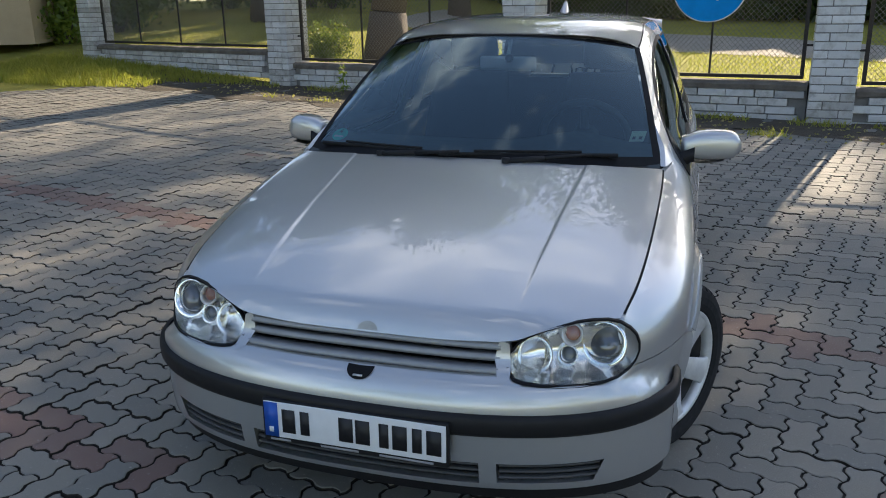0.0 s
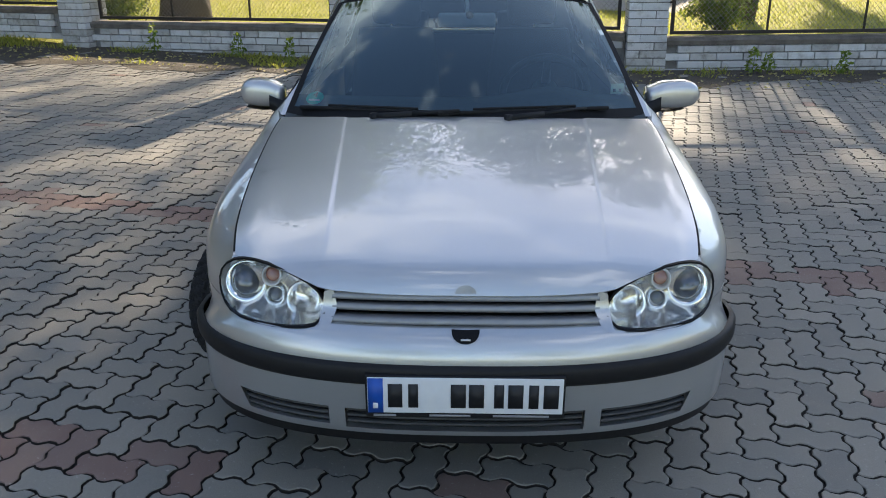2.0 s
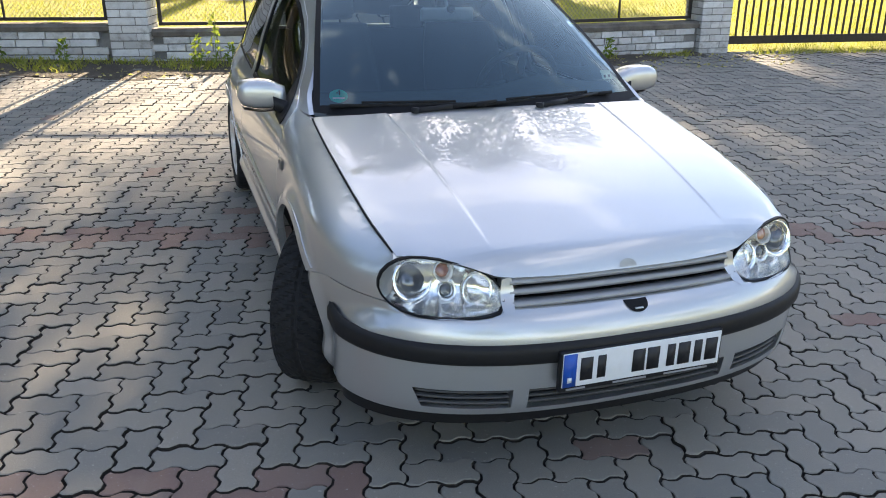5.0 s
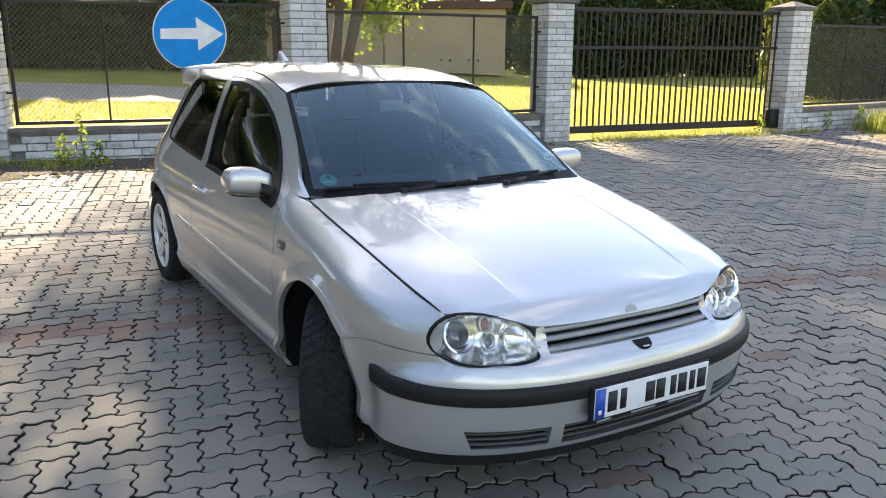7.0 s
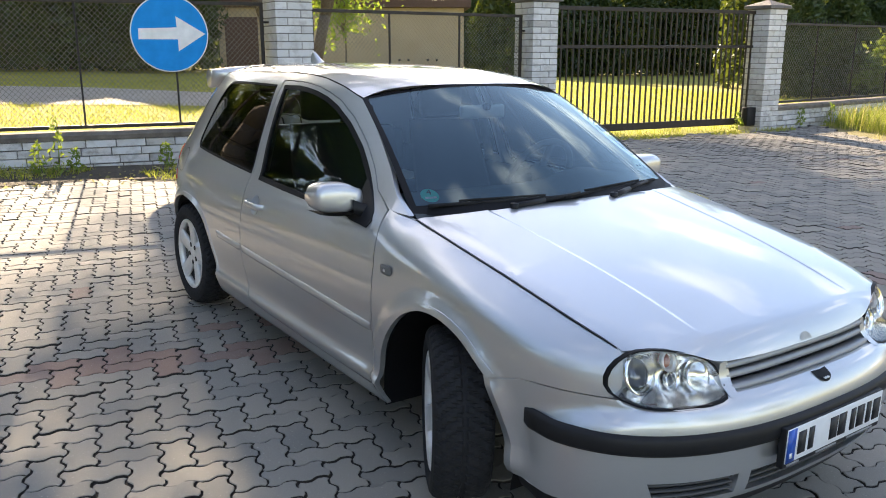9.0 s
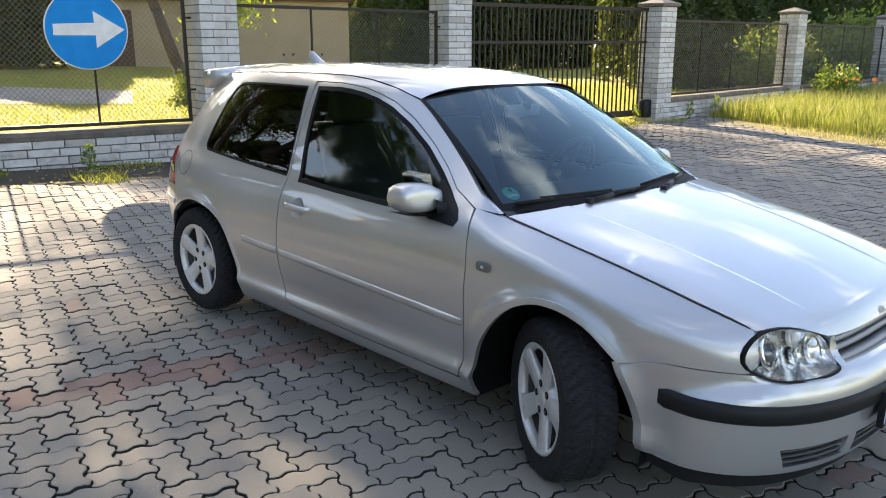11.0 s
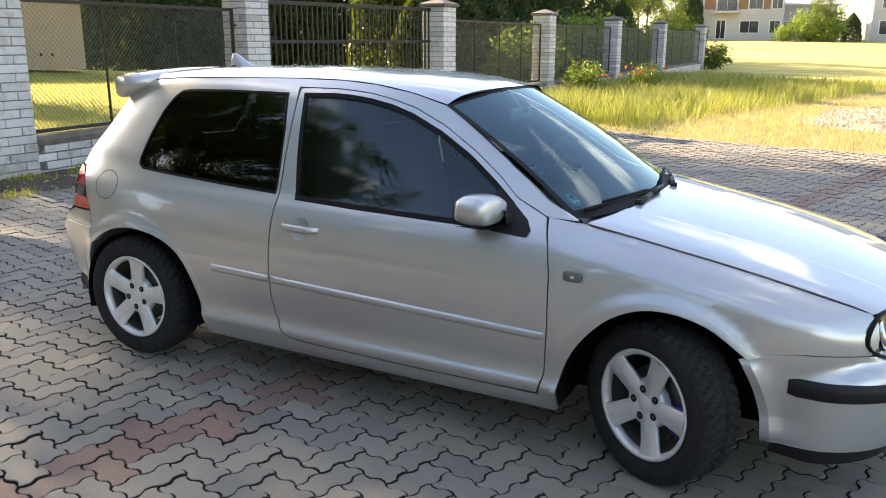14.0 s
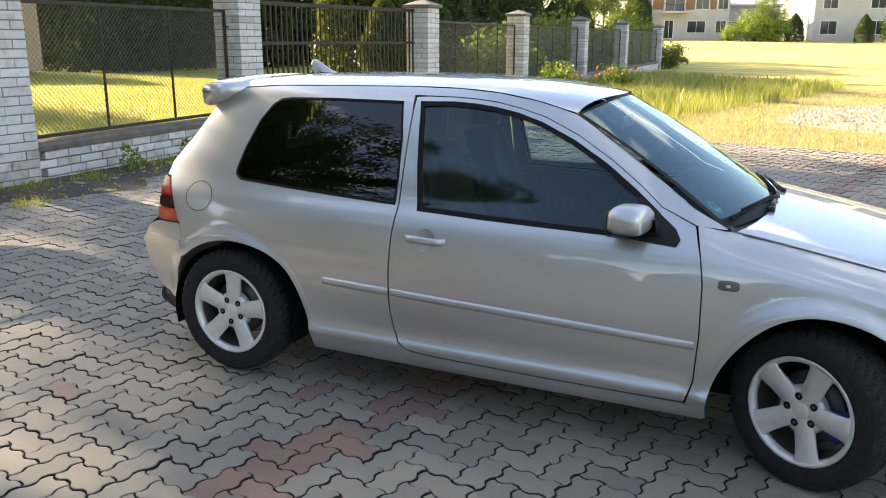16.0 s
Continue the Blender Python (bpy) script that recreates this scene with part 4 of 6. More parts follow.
SETBACK = [(.10, .12), (.16, .08), (.25, .03), (.30, .015), (.42, 0), (.50, 0), (.55, .03), (.575, .075), (.60, .10), (.66, .112), (.70, .13)]


def spline_table(pts, n=240):
    """A smooth table through the points (Catmull-Rom)."""
    xs, ys = [p[0] for p in pts], [p[1] for p in pts]
    slope = [(ys[min(i + 1, len(ys) - 1)] - ys[max(i - 1, 0)]) / (xs[min(i + 1, len(xs) - 1)] - xs[max(i - 1, 0)]) for i in range(len(xs))]
    out = []
    for k in range(n + 1):
        v = xs[0] + (xs[-1] - xs[0]) * k / n
        i = min(max(int(np.searchsorted(xs, v, side="right")) - 1, 0), len(xs) - 2)
        h = xs[i + 1] - xs[i]
        t = (v - xs[i]) / h
        y = (2 * t**3 - 3 * t**2 + 1) * ys[i] + (t**3 - 2 * t**2 + t) * h * slope[i] + (3 * t**2 - 2 * t**3) * ys[i + 1] + (t**3 - t**2) * h * slope[i + 1]
        out.append((v, y))
    return out


SECTION, SETBACK = spline_table(SECTION), spline_table(SETBACK)
SECX, SECY = np.array(SECTION).T
SETX, SETY = np.array(SETBACK).T
SHUT_X = spline_table([(-.66, .660), (-.645, .664), (-.5, .690), (-.3, .706), (0, .716), (.2, .717), (.34, .713), (.45, .715)])
SXX, SXY = np.array(SHUT_X).T
BON_Z = spline_table([(-.82, .668), (-.79, .690), (-.75, .708), (-.69, .729), (-.5, .786), (-.25, .846), (0, .894), (.2, .929), (.36, .952), (.5, .968)])
BZX, BZY = np.array(BON_Z).T


def shut_z(y):
    """Height of the gap between bonnet and wing."""
    return float(np.interp(y, BZX, BZY)) - .088 * float(np.interp(y, SXX, SXY)) ** 2 - .0095



def half_width(y, z):
    """Half the body's width at a place along it and a height."""
    x = float(np.interp(z, SECX, SECY))
    if y < .25:
        x -= .507 * ((.25 - y) / 1.15) ** 5
    if y > 2.0:
        x -= .2 * ((y - 2.0) / 1.2) ** 3.17
    if z > .86:
        k = (z - .86) ** 2 / .08 if z < .90 else z - .88
        k = min(k / .4, 1)
        if y < 1.5:
            x -= k * .06 * ((1.5 - y) / .53) ** 2
        if y > 1.9:
            x -= k * .08 * ((y - 1.9) / .9) ** 2
    if y < .47:
        fade = min((.47 - y) / .22, 1)
        fade = fade * fade * (3 - 2 * fade)
        zs = shut_z(y)
        t = min(max((z - (zs - .11)) / .11, 0), 1)
        top = float(np.interp(zs, SECX, SECY)) - (.507 * ((.25 - y) / 1.15) ** 5 if y < .25 else 0)
        x -= max(top - float(np.interp(y, SXX, SXY)) - .003, 0) * t**2.2 * fade
    for yc in (0, 2.511):
        r = math.hypot(y - yc, z - .29)
        if z > .2:
            flare = min(max((.437 - r) / .068, 0), 1)
            x += .020 * min((z - .2) / .08, 1) * flare * flare * (3 - 2 * flare)
    return x


def nose_y(x, z, out=0.0):
    """Where the front skin lies."""
    d = .54 + out - float(np.interp(z, SETX, SETY))
    k = min(abs(x) / (.83 + out), .9995)
    return -.36 - d * (1 - k**2.6) ** (1 / 2.6)


def flat_panel(bm, loops, step_u, step_v, cuts=()):
    """Fill loops of (u, v), the first outer and the rest holes, and cut the fill into a grid."""
    loops = [[Vector((u, v, 0)) for u, v in loop] for loop in loops]
    tris = tessellate(loops)
    flat = [p for loop in loops for p in loop]
    vs = [bm.verts.new(p) for p in flat]
    for t in tris:
        try:
            bm.faces.new([vs[i] for i in t])
        except ValueError:
            pass
    us, vv = [p.x for p in flat], [p.y for p in flat]
    planes = [((u, 0, 0), (1, 0, 0)) for u in np.arange(min(us) + step_u / 2, max(us), step_u)]
    planes += [((0, v, 0), (0, 1, 0)) for v in np.arange(min(vv) + step_v / 2, max(vv), step_v)]
    for co, no in list(cuts) + planes:
        bmesh.ops.bisect_plane(bm, geom=bm.verts[:] + bm.edges[:] + bm.faces[:], plane_co=co, plane_no=no, dist=1e-5)
    bmesh.ops.remove_doubles(bm, verts=bm.verts, dist=2e-5)
    bmesh.ops.dissolve_degenerate(bm, edges=bm.edges, dist=1e-6)


def rim_in(bm, shift):
    """Turn the open edges inwards, to give a sheet its thickness."""
    edges = [e for e in bm.edges if e.is_boundary]
    for e in edges:
        e.smooth = False
    made = bmesh.ops.extrude_edge_only(bm, edges=edges)["geom"]
    bmesh.ops.translate(bm, verts=[g for g in made if isinstance(g, bmesh.types.BMVert)], vec=shift)


def smooth_loop(pts, rounds=1, keep=()):
    """Corner cutting of a closed loop; corners in keep stay."""
    for _ in range(rounds):
        out = []
        n = len(pts)
        for i, p in enumerate(pts):
            if p in keep:
                out.append(p)
                continue
            a, b = pts[i - 1], pts[(i + 1) % n]
            out.append((p[0] * .75 + a[0] * .25, p[1] * .75 + a[1] * .25))
            out.append((p[0] * .75 + b[0] * .25, p[1] * .75 + b[1] * .25))
        pts = out
    return pts


def side_panel(name, loops, mat, parent, side, out=0.0, depth=.018, step=.045, label=""):
    """A sheet of the car's side, from loops of (y, z)."""
    bm = bmesh.new()
    flat_panel(bm, loops, step, step * .5, [((0, z, 0), (0, 1, 0)) for z in (.284, .292, .299, .306, .313)])
    for v in bm.verts:
        y, z = v.co.x, v.co.y
        v.co = (side * (half_width(y, z) + out), y, z)
    bm.normal_update()
    for f in bm.faces:
        if f.normal.x * side < 0:
            f.normal_flip()
    skin = len(bm.faces)
    if depth:
        rim_in(bm, (-side * depth, 0, 0))
    bm.normal_update()
    me = bpy.data.meshes.new(name)
    bm.to_mesh(me)
    bm.free()
    me.materials.append(mat)
    me.shade_smooth()
    # shade the skin by the true slope of the body, not by its triangles
    slope = {}
    normals = []
    for i, f in enumerate(me.polygons):
        for v in f.vertices:
            if i < skin:
                if v not in slope:
                    _, y, z = me.vertices[v].co
                    fy = (half_width(y + .004, z) - half_width(y - .004, z)) / .008
                    fz = (half_width(y, z + .004) - half_width(y, z - .004)) / .008
                    slope[v] = Vector((side, -fy, -fz)).normalized()
                normals.append(slope[v])
            else:
                normals.append(f.normal.copy())
    me.normals_split_custom_set(normals)
    ob = new(name, me)
    ob.parent = parent
    if label:
        tagged(ob, label)
    return ob


def nose_panel(name, loops, mat, parent, out=0.0, depth=.02, step=.03, label="", smooth=True):
    """A sheet of the car's front, from loops of (x, z)."""
    bm = bmesh.new()
    flat_panel(bm, loops, step, step * .6)
    for v in bm.verts:
        x, z = v.co.x, v.co.y
        v.co = (x, nose_y(x, z, out), z)
    if depth:
        rim_in(bm, (0, depth, 0))
    return part(name, bm, mat, parent, label, smooth)


def sheet(bm, f, nu, nv):
    """A grid of f(u, v), u and v from 0 to 1."""
    return loft(bm, [[f(i / nu, j / nv) for i in range(nu + 1)] for j in range(nv + 1)])


def lathe(bm, profile, n, axis_x=0.0):
    """Turn a profile of (offset along x, radius) round the x axis."""
    rows = []
    for k in range(n):
        a = 2 * math.pi * k / n
        rows.append([(x, r * math.cos(a), r * math.sin(a)) for x, r in profile])
    rows.append(rows[0])
    loft(bm, rows)
    bmesh.ops.remove_doubles(bm, verts=bm.verts, dist=1e-5)


car = thing("car", "silver three-door hatchback parked on grey paving with turned front wheels", "car", YARD)

ARCH_F = [(.355, .19), (.354, .25), (.340, .335), (.305, .432), (.245, .525), (.165, .603), (.075, .646), (-.01, .657), (-.10, .646), (-.19, .613), (-.297, .537)]
ARCH_R = [(2.79, .53), (2.76, .545), (2.70, .585), (2.62, .622), (2.53, .645), (2.44, .650), (2.34, .638), (2.25, .605), (2.175, .548), (2.12, .46), (2.083, .34), (2.062, .24), (2.055, .192)]
DOOR_TOP = [(.455, .908), (.585, .960), (.674, 1.028), (.804, 1.115), (.95, 1.200), (1.09, 1.262), (1.20, 1.292), (1.295, 1.310), (1.39, 1.319), (1.48, 1.323), (1.668, 1.319)]
DOOR_REAR = [(1.659, 1.25), (1.655, 1.07), (1.652, .876), (1.661, .75), (1.664, .626), (1.660, .437), (1.648, .36), (1.625, .302), (1.583, .268), (1.50, .260)]
DOOR_BOTTOM = [(1.40, .257), (.98, .251), (.60, .253), (.432, .256)]
DOOR_FRONT = [(.408, .34), (.401, .535), (.408, .716), (.425, .81)]
DOOR_GLASS = [(.545, .884), (.602, .936), (.692, 1.002), (.822, 1.09), (.963, 1.170), (1.10, 1.231), (1.20, 1.262), (1.30, 1.281), (1.39, 1.291), (1.48, 1.295), (1.622, 1.290), (1.606, 1.20), (1.585, 1.05), (1.556, .878), (1.28, .870), (1.01, .866), (.671, .862), (.535, .866)]
QUARTER_GLASS = [(1.718, 1.297), (2.053, 1.295), (2.28, 1.288), (2.345, 1.280), (2.385, 1.255), (2.437, 1.182), (2.485, 1.06), (2.512, .965), (2.510, .938), (2.480, .918), (2.215, .905), (1.944, .892), (1.674, .882), (1.676, 1.0), (1.688, 1.15)]



def dense(pts, n=4):
    """A smooth curve through the points of an open line."""
    out = []
    for i in range(len(pts) - 1):
        a, b, c, d = (Vector(pts[min(max(k, 0), len(pts) - 1)]) for k in (i - 1, i, i + 1, i + 2))
        for k in range(n):
            t = k / n
            out.append(tuple(.5 * (2 * b + (c - a) * t + (2 * a - 5 * b + 4 * c - d) * t * t + (3 * b - a - 3 * c + d) * t**3)))
    return out + [tuple(pts[-1])]


ARCH_F, ARCH_R = dense(ARCH_F, 3), dense(ARCH_R, 3)


def grown(loop, d):
    """A loop moved outwards by d."""
    n = len(loop)
    area = sum(loop[i - 1][0] * loop[i][1] - loop[i][0] * loop[i - 1][1] for i in range(n))
    s = 1 if area > 0 else -1
    out = []
    for i, p in enumerate(loop):
        a, b = Vector(loop[i - 1]), Vector(loop[(i + 1) % n])
        q = Vector(p)
        e1, e2 = (q - a).normalized(), (b - q).normalized()
        m = Vector((e1.y + e2.y, -(e1.x + e2.x)))
        m = m.normalized() / max(m.length / 2, .5) if m.length > 1e-6 else Vector((e1.y, -e1.x))
        out.append(tuple(q + s * d * m))
    return out


for side in (-1, 1):
    # front wing
    loop = [(.447, .912)] + [(y, shut_z(y)) for y in (.36, .28, .2, .1, 0, -.1, -.2, -.3, -.4, -.5, -.58, -.640)] + [ (-.662, .672), (-.672, .64), (-.672, .60), (-.655, .5685), (-.60, .5690), (-.53, .5695), (-.45, .5695), (-.40, .564), (-.33, .546)]
    loop += [p for p in reversed(ARCH_F)][0:-1] + [(.353, .235), (.425, .248)] + [(y - .005, z) for y, z in DOOR_FRONT]
    wing = side_panel("front_wing", [loop], M["paint"], car, side, step=.03)
    # body side with the sill, the roof rail and the rear quarter
    loop = [(.345, .902), (.40, .930), (.475, .966), (.643, 1.073), (.808, 1.181), (.906, 1.244), (.974, 1.278), (1.05, 1.300), (1.128, 1.320), (1.30, 1.346), (1.476, 1.357), (1.71, 1.357), (2.09, 1.347), (2.37, 1.337), (2.656, 1.313), (2.75, 1.29), (2.779, 1.2), (2.861, 1.076), (2.965, .951), (2.975, .893), (2.945, .890), (2.892, .808), (2.836, .705), (2.818, .685), (2.80, .60)]
    loop += ARCH_R[0:] + [(1.56, .185), (.99, .184), (.362, .184), (.350, .20), (.357, .232), (.43, .2465)]
    loop += [(.60, .2475), (.98, .2455), (1.40, .2515), (1.50, .2545), (1.586, .2625), (1.630, .2985), (1.654, .358), (1.666, .437), (1.670, .626), (1.667, .75), (1.658, .876), (1.661, 1.07), (1.665, 1.25), (1.674, 1.326)]
    loop += [(y, z + .0038) for y, z in reversed(DOOR_TOP[1:-1])] + [(.450, .9115)]
    body_side = side_panel("body_side", [loop, QUARTER_GLASS], M["paint"], car, side)
    # door with its window opening
    loop = DOOR_TOP[:-1] + [(1.60, 1.322), (1.660, 1.318)] + DOOR_REAR + DOOR_BOTTOM + DOOR_FRONT
    opening = grown(DOOR_GLASS, .012)
    dish = [(1.51 + .0465 * math.cos(2 * math.pi * k / 28), .755 + .0465 * math.sin(2 * math.pi * k / 28)) for k in range(28)]
    door = side_panel("door", [loop, opening, dish], M["paint"], car, side)
    ring = side_panel("window_seal", [grown(DOOR_GLASS, .013), grown(DOOR_GLASS, -.006)], M["gasket_gap_black"], door, side, .001, .016, .2, "black rubber window seal")
    pane = side_panel("window_glass", [DOOR_GLASS], M["glass"], door, side, -.006, 0, .06, "clear side window")
    ring = side_panel("window_seal", [grown(QUARTER_GLASS, .003), grown(QUARTER_GLASS, -.007)], M["gasket_gap_black"], body_side, side, .001, .016, .2, "black rubber window seal")
    pane = side_panel("quarter_glass", [QUARTER_GLASS], M["tint_glass"], body_side, side, -.003, 0, .06, "dark tinted rear side window")
    # raised lips of the wheel arches
    for owner, arch, yc in ((wing, ARCH_F[4:], 0.0), (body_side, ARCH_R[:-5], 2.43)):
        outer = [(yc + (y - yc) * 1.062, .29 + (z - .29) * 1.062) for y, z in arch]
        side_panel("arch_lip", [arch + outer[::-1]], M["paint"], owner, side, .0035, .004, .05)
    # rear bumper's side, tail lamp
    loop = [(2.792, .525), (2.803, .60), (2.820, .681), (2.99, .672), (3.07, .64), (3.125, .57), (3.135, .54), (3.12, .47), (3.09, .40), (3.03, .33), (2.87, .305), (2.853, .38), (2.828, .46)]
    side_panel("rear_bumper_side", [loop], M["paint"], car, side)
    loop = [(2.80, .577), (2.81, .60), (3.05, .60), (3.12, .575), (3.133, .545), (3.06, .55), (2.90, .565)]
    side_panel("rear_bumper_moulding", [loop], M["paint"], car, side, .010, .012, .05)
    loop = [(2.87, .30), (3.03, .326), (3.02, .25), (2.90, .22)]
    side_panel("rear_valance_end", [loop], M["black_plastic"], car, side, -.01)
    tail = side_panel("tail_lamp", [[(2.949, .885), (2.985, .885), (2.985, .800), (2.89, .800), (2.897, .808)]], M["red_lens"], car, side, .004, label="red and smoked tail lamp")
    side_panel("smoked_band", [[(2.888, .797), (2.985, .797), (2.985, .748), (2.860, .748)]], M["smoke_lens"], tail, side, .004)
    side_panel("orange_band", [[(2.858, .745), (2.985, .745), (2.985, .684), (2.824, .690), (2.836, .705)]], M["orange_lens"], tail, side, .004)
    # rubbing strip, on the door and the quarter
    for name, y0, y1 in (("rubbing_strip", .412, 1.655), ("rubbing_strip", 1.672, 1.990)):
        bm = bmesh.new()
        rows = []
        for k in range(25):
            y = y0 + (y1 - y0) * k / 24
            zc = .484 + (y - .41) * .027
            end = min(1, min(y - y0, y1 - y) / .02 + .25)
            row = []
            for dz, o in ((-.017, -.004), (-.015, .006), (-.006, .010), (.006, .010), (.015, .006), (.017, -.004)):
                row.append((side * (half_width(y, zc + dz) + o * (end if o > 0 else 1)), y, zc + dz))
            rows.append(row)
        loft(bm, rows)
        part(name, bm, M["paint"], door if y0 < 1 else body_side)
    # door handle in its dished recess
    bm = bmesh.new()
    sheet(bm, lambda u, v: (side * (half_width(1.51 + .045 * (2 * v - 0) * 0 + .047 * v * math.cos(6.2832 * u), .755 + .047 * v * math.sin(6.2832 * u)) + .0012 - .018 * (1 - v * v)), 1.51 + .047 * v * math.cos(6.2832 * u), .755 + .047 * v * math.sin(6.2832 * u)), 28, 5)
    part("handle_dish", bm, M["paint"], door)
    bm = bmesh.new()
    rows = []
    for k in range(15):
        t = k / 14
        y = 1.417 + .186 * t
        lift = .030 * (1 - abs(2 * t - 1) ** 6) + .004
        hh = .0125 + .003 * (1 - abs(2 * t - 1) ** 4)
        zc = .757 + .003 * t
        row = []
        for q in range(10):
            a = 2 * math.pi * q / 10
            row.append((side * (half_width(y, zc) + lift - .008 + .009 * math.cos(a)), y, zc + hh * math.sin(a)))
        rows.append(row)
    loft(bm, rows, True)
    bm.faces.new([v for v in bm.verts[:10]])
    bm.faces.new([v for v in bm.verts[-10:]])
    part("door_handle", bm, M["paint"], door, "body-coloured door handle")
    # indicator repeater
    bm = bmesh.new()
    sheet(bm, lambda u, v: (side * (half_width(.315, .725) + .004 + .006 * math.sqrt(max(1 - v**2, 0))), .315 + .037 * v * (abs(math.cos(6.2832 * u)) ** .55) * math.copysign(1, math.cos(6.2832 * u)), .725 + .019 * v * (abs(math.sin(6.2832 * u)) ** .55) * math.copysign(1, math.sin(6.2832 * u))), 28, 4)
    rep = part("side_repeater", bm, M["repeater_grey"], wing, "grey side repeater lamp")
    bm = bmesh.new()
    sheet(bm, lambda u, v: (side * (half_width(.315, .725) + .0105), .315 + .008 * v * math.cos(6.2832 * u), .725 + .006 * v * math.sin(6.2832 * u)), 16, 2)
    part("repeater_lens", bm, M["alloy"], rep)
    # mirror: black foot on the door's corner and a painted shell
    side_panel("mirror_sail", [[(.512, .838), (.500, .862), (.522, .895), (.60, .948), (.668, .992), (.678, .985), (.664, .90), (.656, .846)]], M["black_plastic"], door, side, .006, .012, .05, "black mirror mount")
    bm = bmesh.new()
    rows = []
    for k in range(13):
        t = k / 12
        x = .765 + (.185 if side < 0 else .225) * t
        cy, cz = .655 + .035 * t, .926 + .006 * t
        s = (1 - abs(2 * max(t, .12) - 1.06) ** 3.2) ** .5 if k not in (0, 12) else (.62 if k == 0 else .30)
        ry, rz = .062 * (.78 + .22 * s) * (1 if 0 < k < 12 else .8), .062 * s
        row = []
        for q in range(24):
            a = 2 * math.pi * q / 24
            c, sn = math.cos(a), math.sin(a)
            row.append((side * x, cy + ry * math.copysign(abs(c) ** .55, c), cz + rz * math.copysign(abs(sn) ** .6, sn) * (1 if sn > 0 else .86)))
        rows.append(row)
    loft(bm, rows, True)
    bm.verts.ensure_lookup_table()
    bm.faces.new(bm.verts[:24])
    bm.faces.new(bm.verts[-24:])
    mirror_body = part("mirror_shell", bm, M["paint"], door, "silver mirror shell")
    bm = bmesh.new()
    loft(bm, [[(side * (.752 + .03 * t), y0 + dy * .75 ** (t * 2), z0 + .012 * t) for y0, dy, z0 in ((.60, -.05, .852), (.60, .075, .852), (.60, .075, .905), (.60, -.02, .905))] for t in (0, .6, 1.2, 2.2)], True)
    part("mirror_foot", bm, M["black_plastic"], door)
    bm = bmesh.new()
    sheet(bm, lambda u, v: (side * (.795 + .13 * u), .722 + .03 * u, .888 + .078 * v), 4, 3)
    part("mirror_glass", bm, M["mirror"], mirror_body)
    bm = bmesh.new()
    sheet(bm, lambda u, v: (side * (.78 + .15 * u), .610 + .12 * v + .03 * u, .8755 - .010 * math.sin(math.pi * u)), 8, 4)
    part("mirror_underside", bm, M["black_plastic"], mirror_body)
    # dark wheel housings
    for yc, r0 in ((0.0, .380), (2.511, .342)):
        bm = bmesh.new()
        rows = []
        for k in range(19):
            a = math.pi * (k / 18) * 1.16 - .25
            rows.append([(side * x, yc - r0 * math.cos(a), .27 + r0 * math.sin(a)) for x in (.808, .62, .50)])
        g = loft(bm, rows)
        bm.faces.new([r[-1] for r in g])
        part("wheel_housing", bm, M["gasket_gap_black"], car)
# fuel flap on the right quarter
bm = bmesh.new()
sheet(bm, lambda u, v: (-(half_width(2.705 + .082 * v * math.cos(6.2832 * u), .823 + .064 * v * math.sin(6.2832 * u)) + .0006), 2.705 + .082 * v * math.cos(6.2832 * u), .823 + .064 * v * math.sin(6.2832 * u)), 32, 4)
flap = part("fuel_flap", bm, M["paint"], car)
# black ring on the skin, drawn for the shade in the flap's gap
bm = bmesh.new()
sheet(bm, lambda u, v: (-(half_width(2.705 + (.082 + .004 * v) * math.cos(6.2832 * u), .823 + (.064 + .003 * v) * math.sin(6.2832 * u)) + .0015), 2.705 + (.082 + .004 * v) * math.cos(6.2832 * u), .823 + (.064 + .003 * v) * math.sin(6.2832 * u)), 32, 1)
part("fuel_flap_gap", bm, M["gasket_gap_black"], flap)

# bonnet
FRONT_EDGE = spline_table([(0, -.800), (.2, -.795), (.36, -.776), (.45, -.752), (.52, -.725), (.60, -.687), (.64, -.662), (.665, -.642)])
FEX, FEY = np.array(FRONT_EDGE).T


LEADING_DROP = [(0, .040), (.38, .040), (.418, .034), (.45, .021), (.5, .008), (.56, .002), (.64, .003), (.67, .005)]


def crease_x(y):
    return .395 + (y + .69) * .058


def bonnet_z(x, y):
    ax = abs(x)
    z = float(np.interp(y, BZX, BZY)) - .088 * x * x
    # middle sunk so its creases shade bright and dark, fading out at the front
    k = min(max((crease_x(y) - ax) / .006 + .5, 0), 1)
    z -= (.003 * k - .0015) * min(max((y + .70) / .12, 0), 1)
    # rolled leading edge
    d = y - float(np.interp(ax, FEX, FEY))
    if d < .07:
        z -= lerpt(ax, LEADING_DROP) * (1 - max(d, 0) / .07) ** 2.2
    e = float(np.interp(y, SXX, SXY)) - ax
    if e < .04:
        z -= .006 * (1 - max(e, 0) / .04) ** 2
    return z


loop = [(x, lerpt(x, FRONT_EDGE)) for x in np.linspace(0, .66, 14)] + [(lerpt(y, SHUT_X) - .003, y) for y in np.linspace(-.62, .31, 16)]
loop += [(.66, .285), (.55, .252), (.4, .222), (.2, .203), (0, .197)]
loop = loop + [(-x, y) for x, y in reversed(loop[1:-1])]
bm = bmesh.new()
cuts = []
for s in (-1, 1):
    for o in (-.011, -.0038, 0, .0038, .011):
        cuts.append(((s * (.395 + o), -.69, 0), (1, -s * .058, 0)))
flat_panel(bm, [loop], .05, .035, cuts)
for v in bm.verts:
    v.co.z = bonnet_z(v.co.x, v.co.y)
rim_in(bm, (0, .012, -.009))
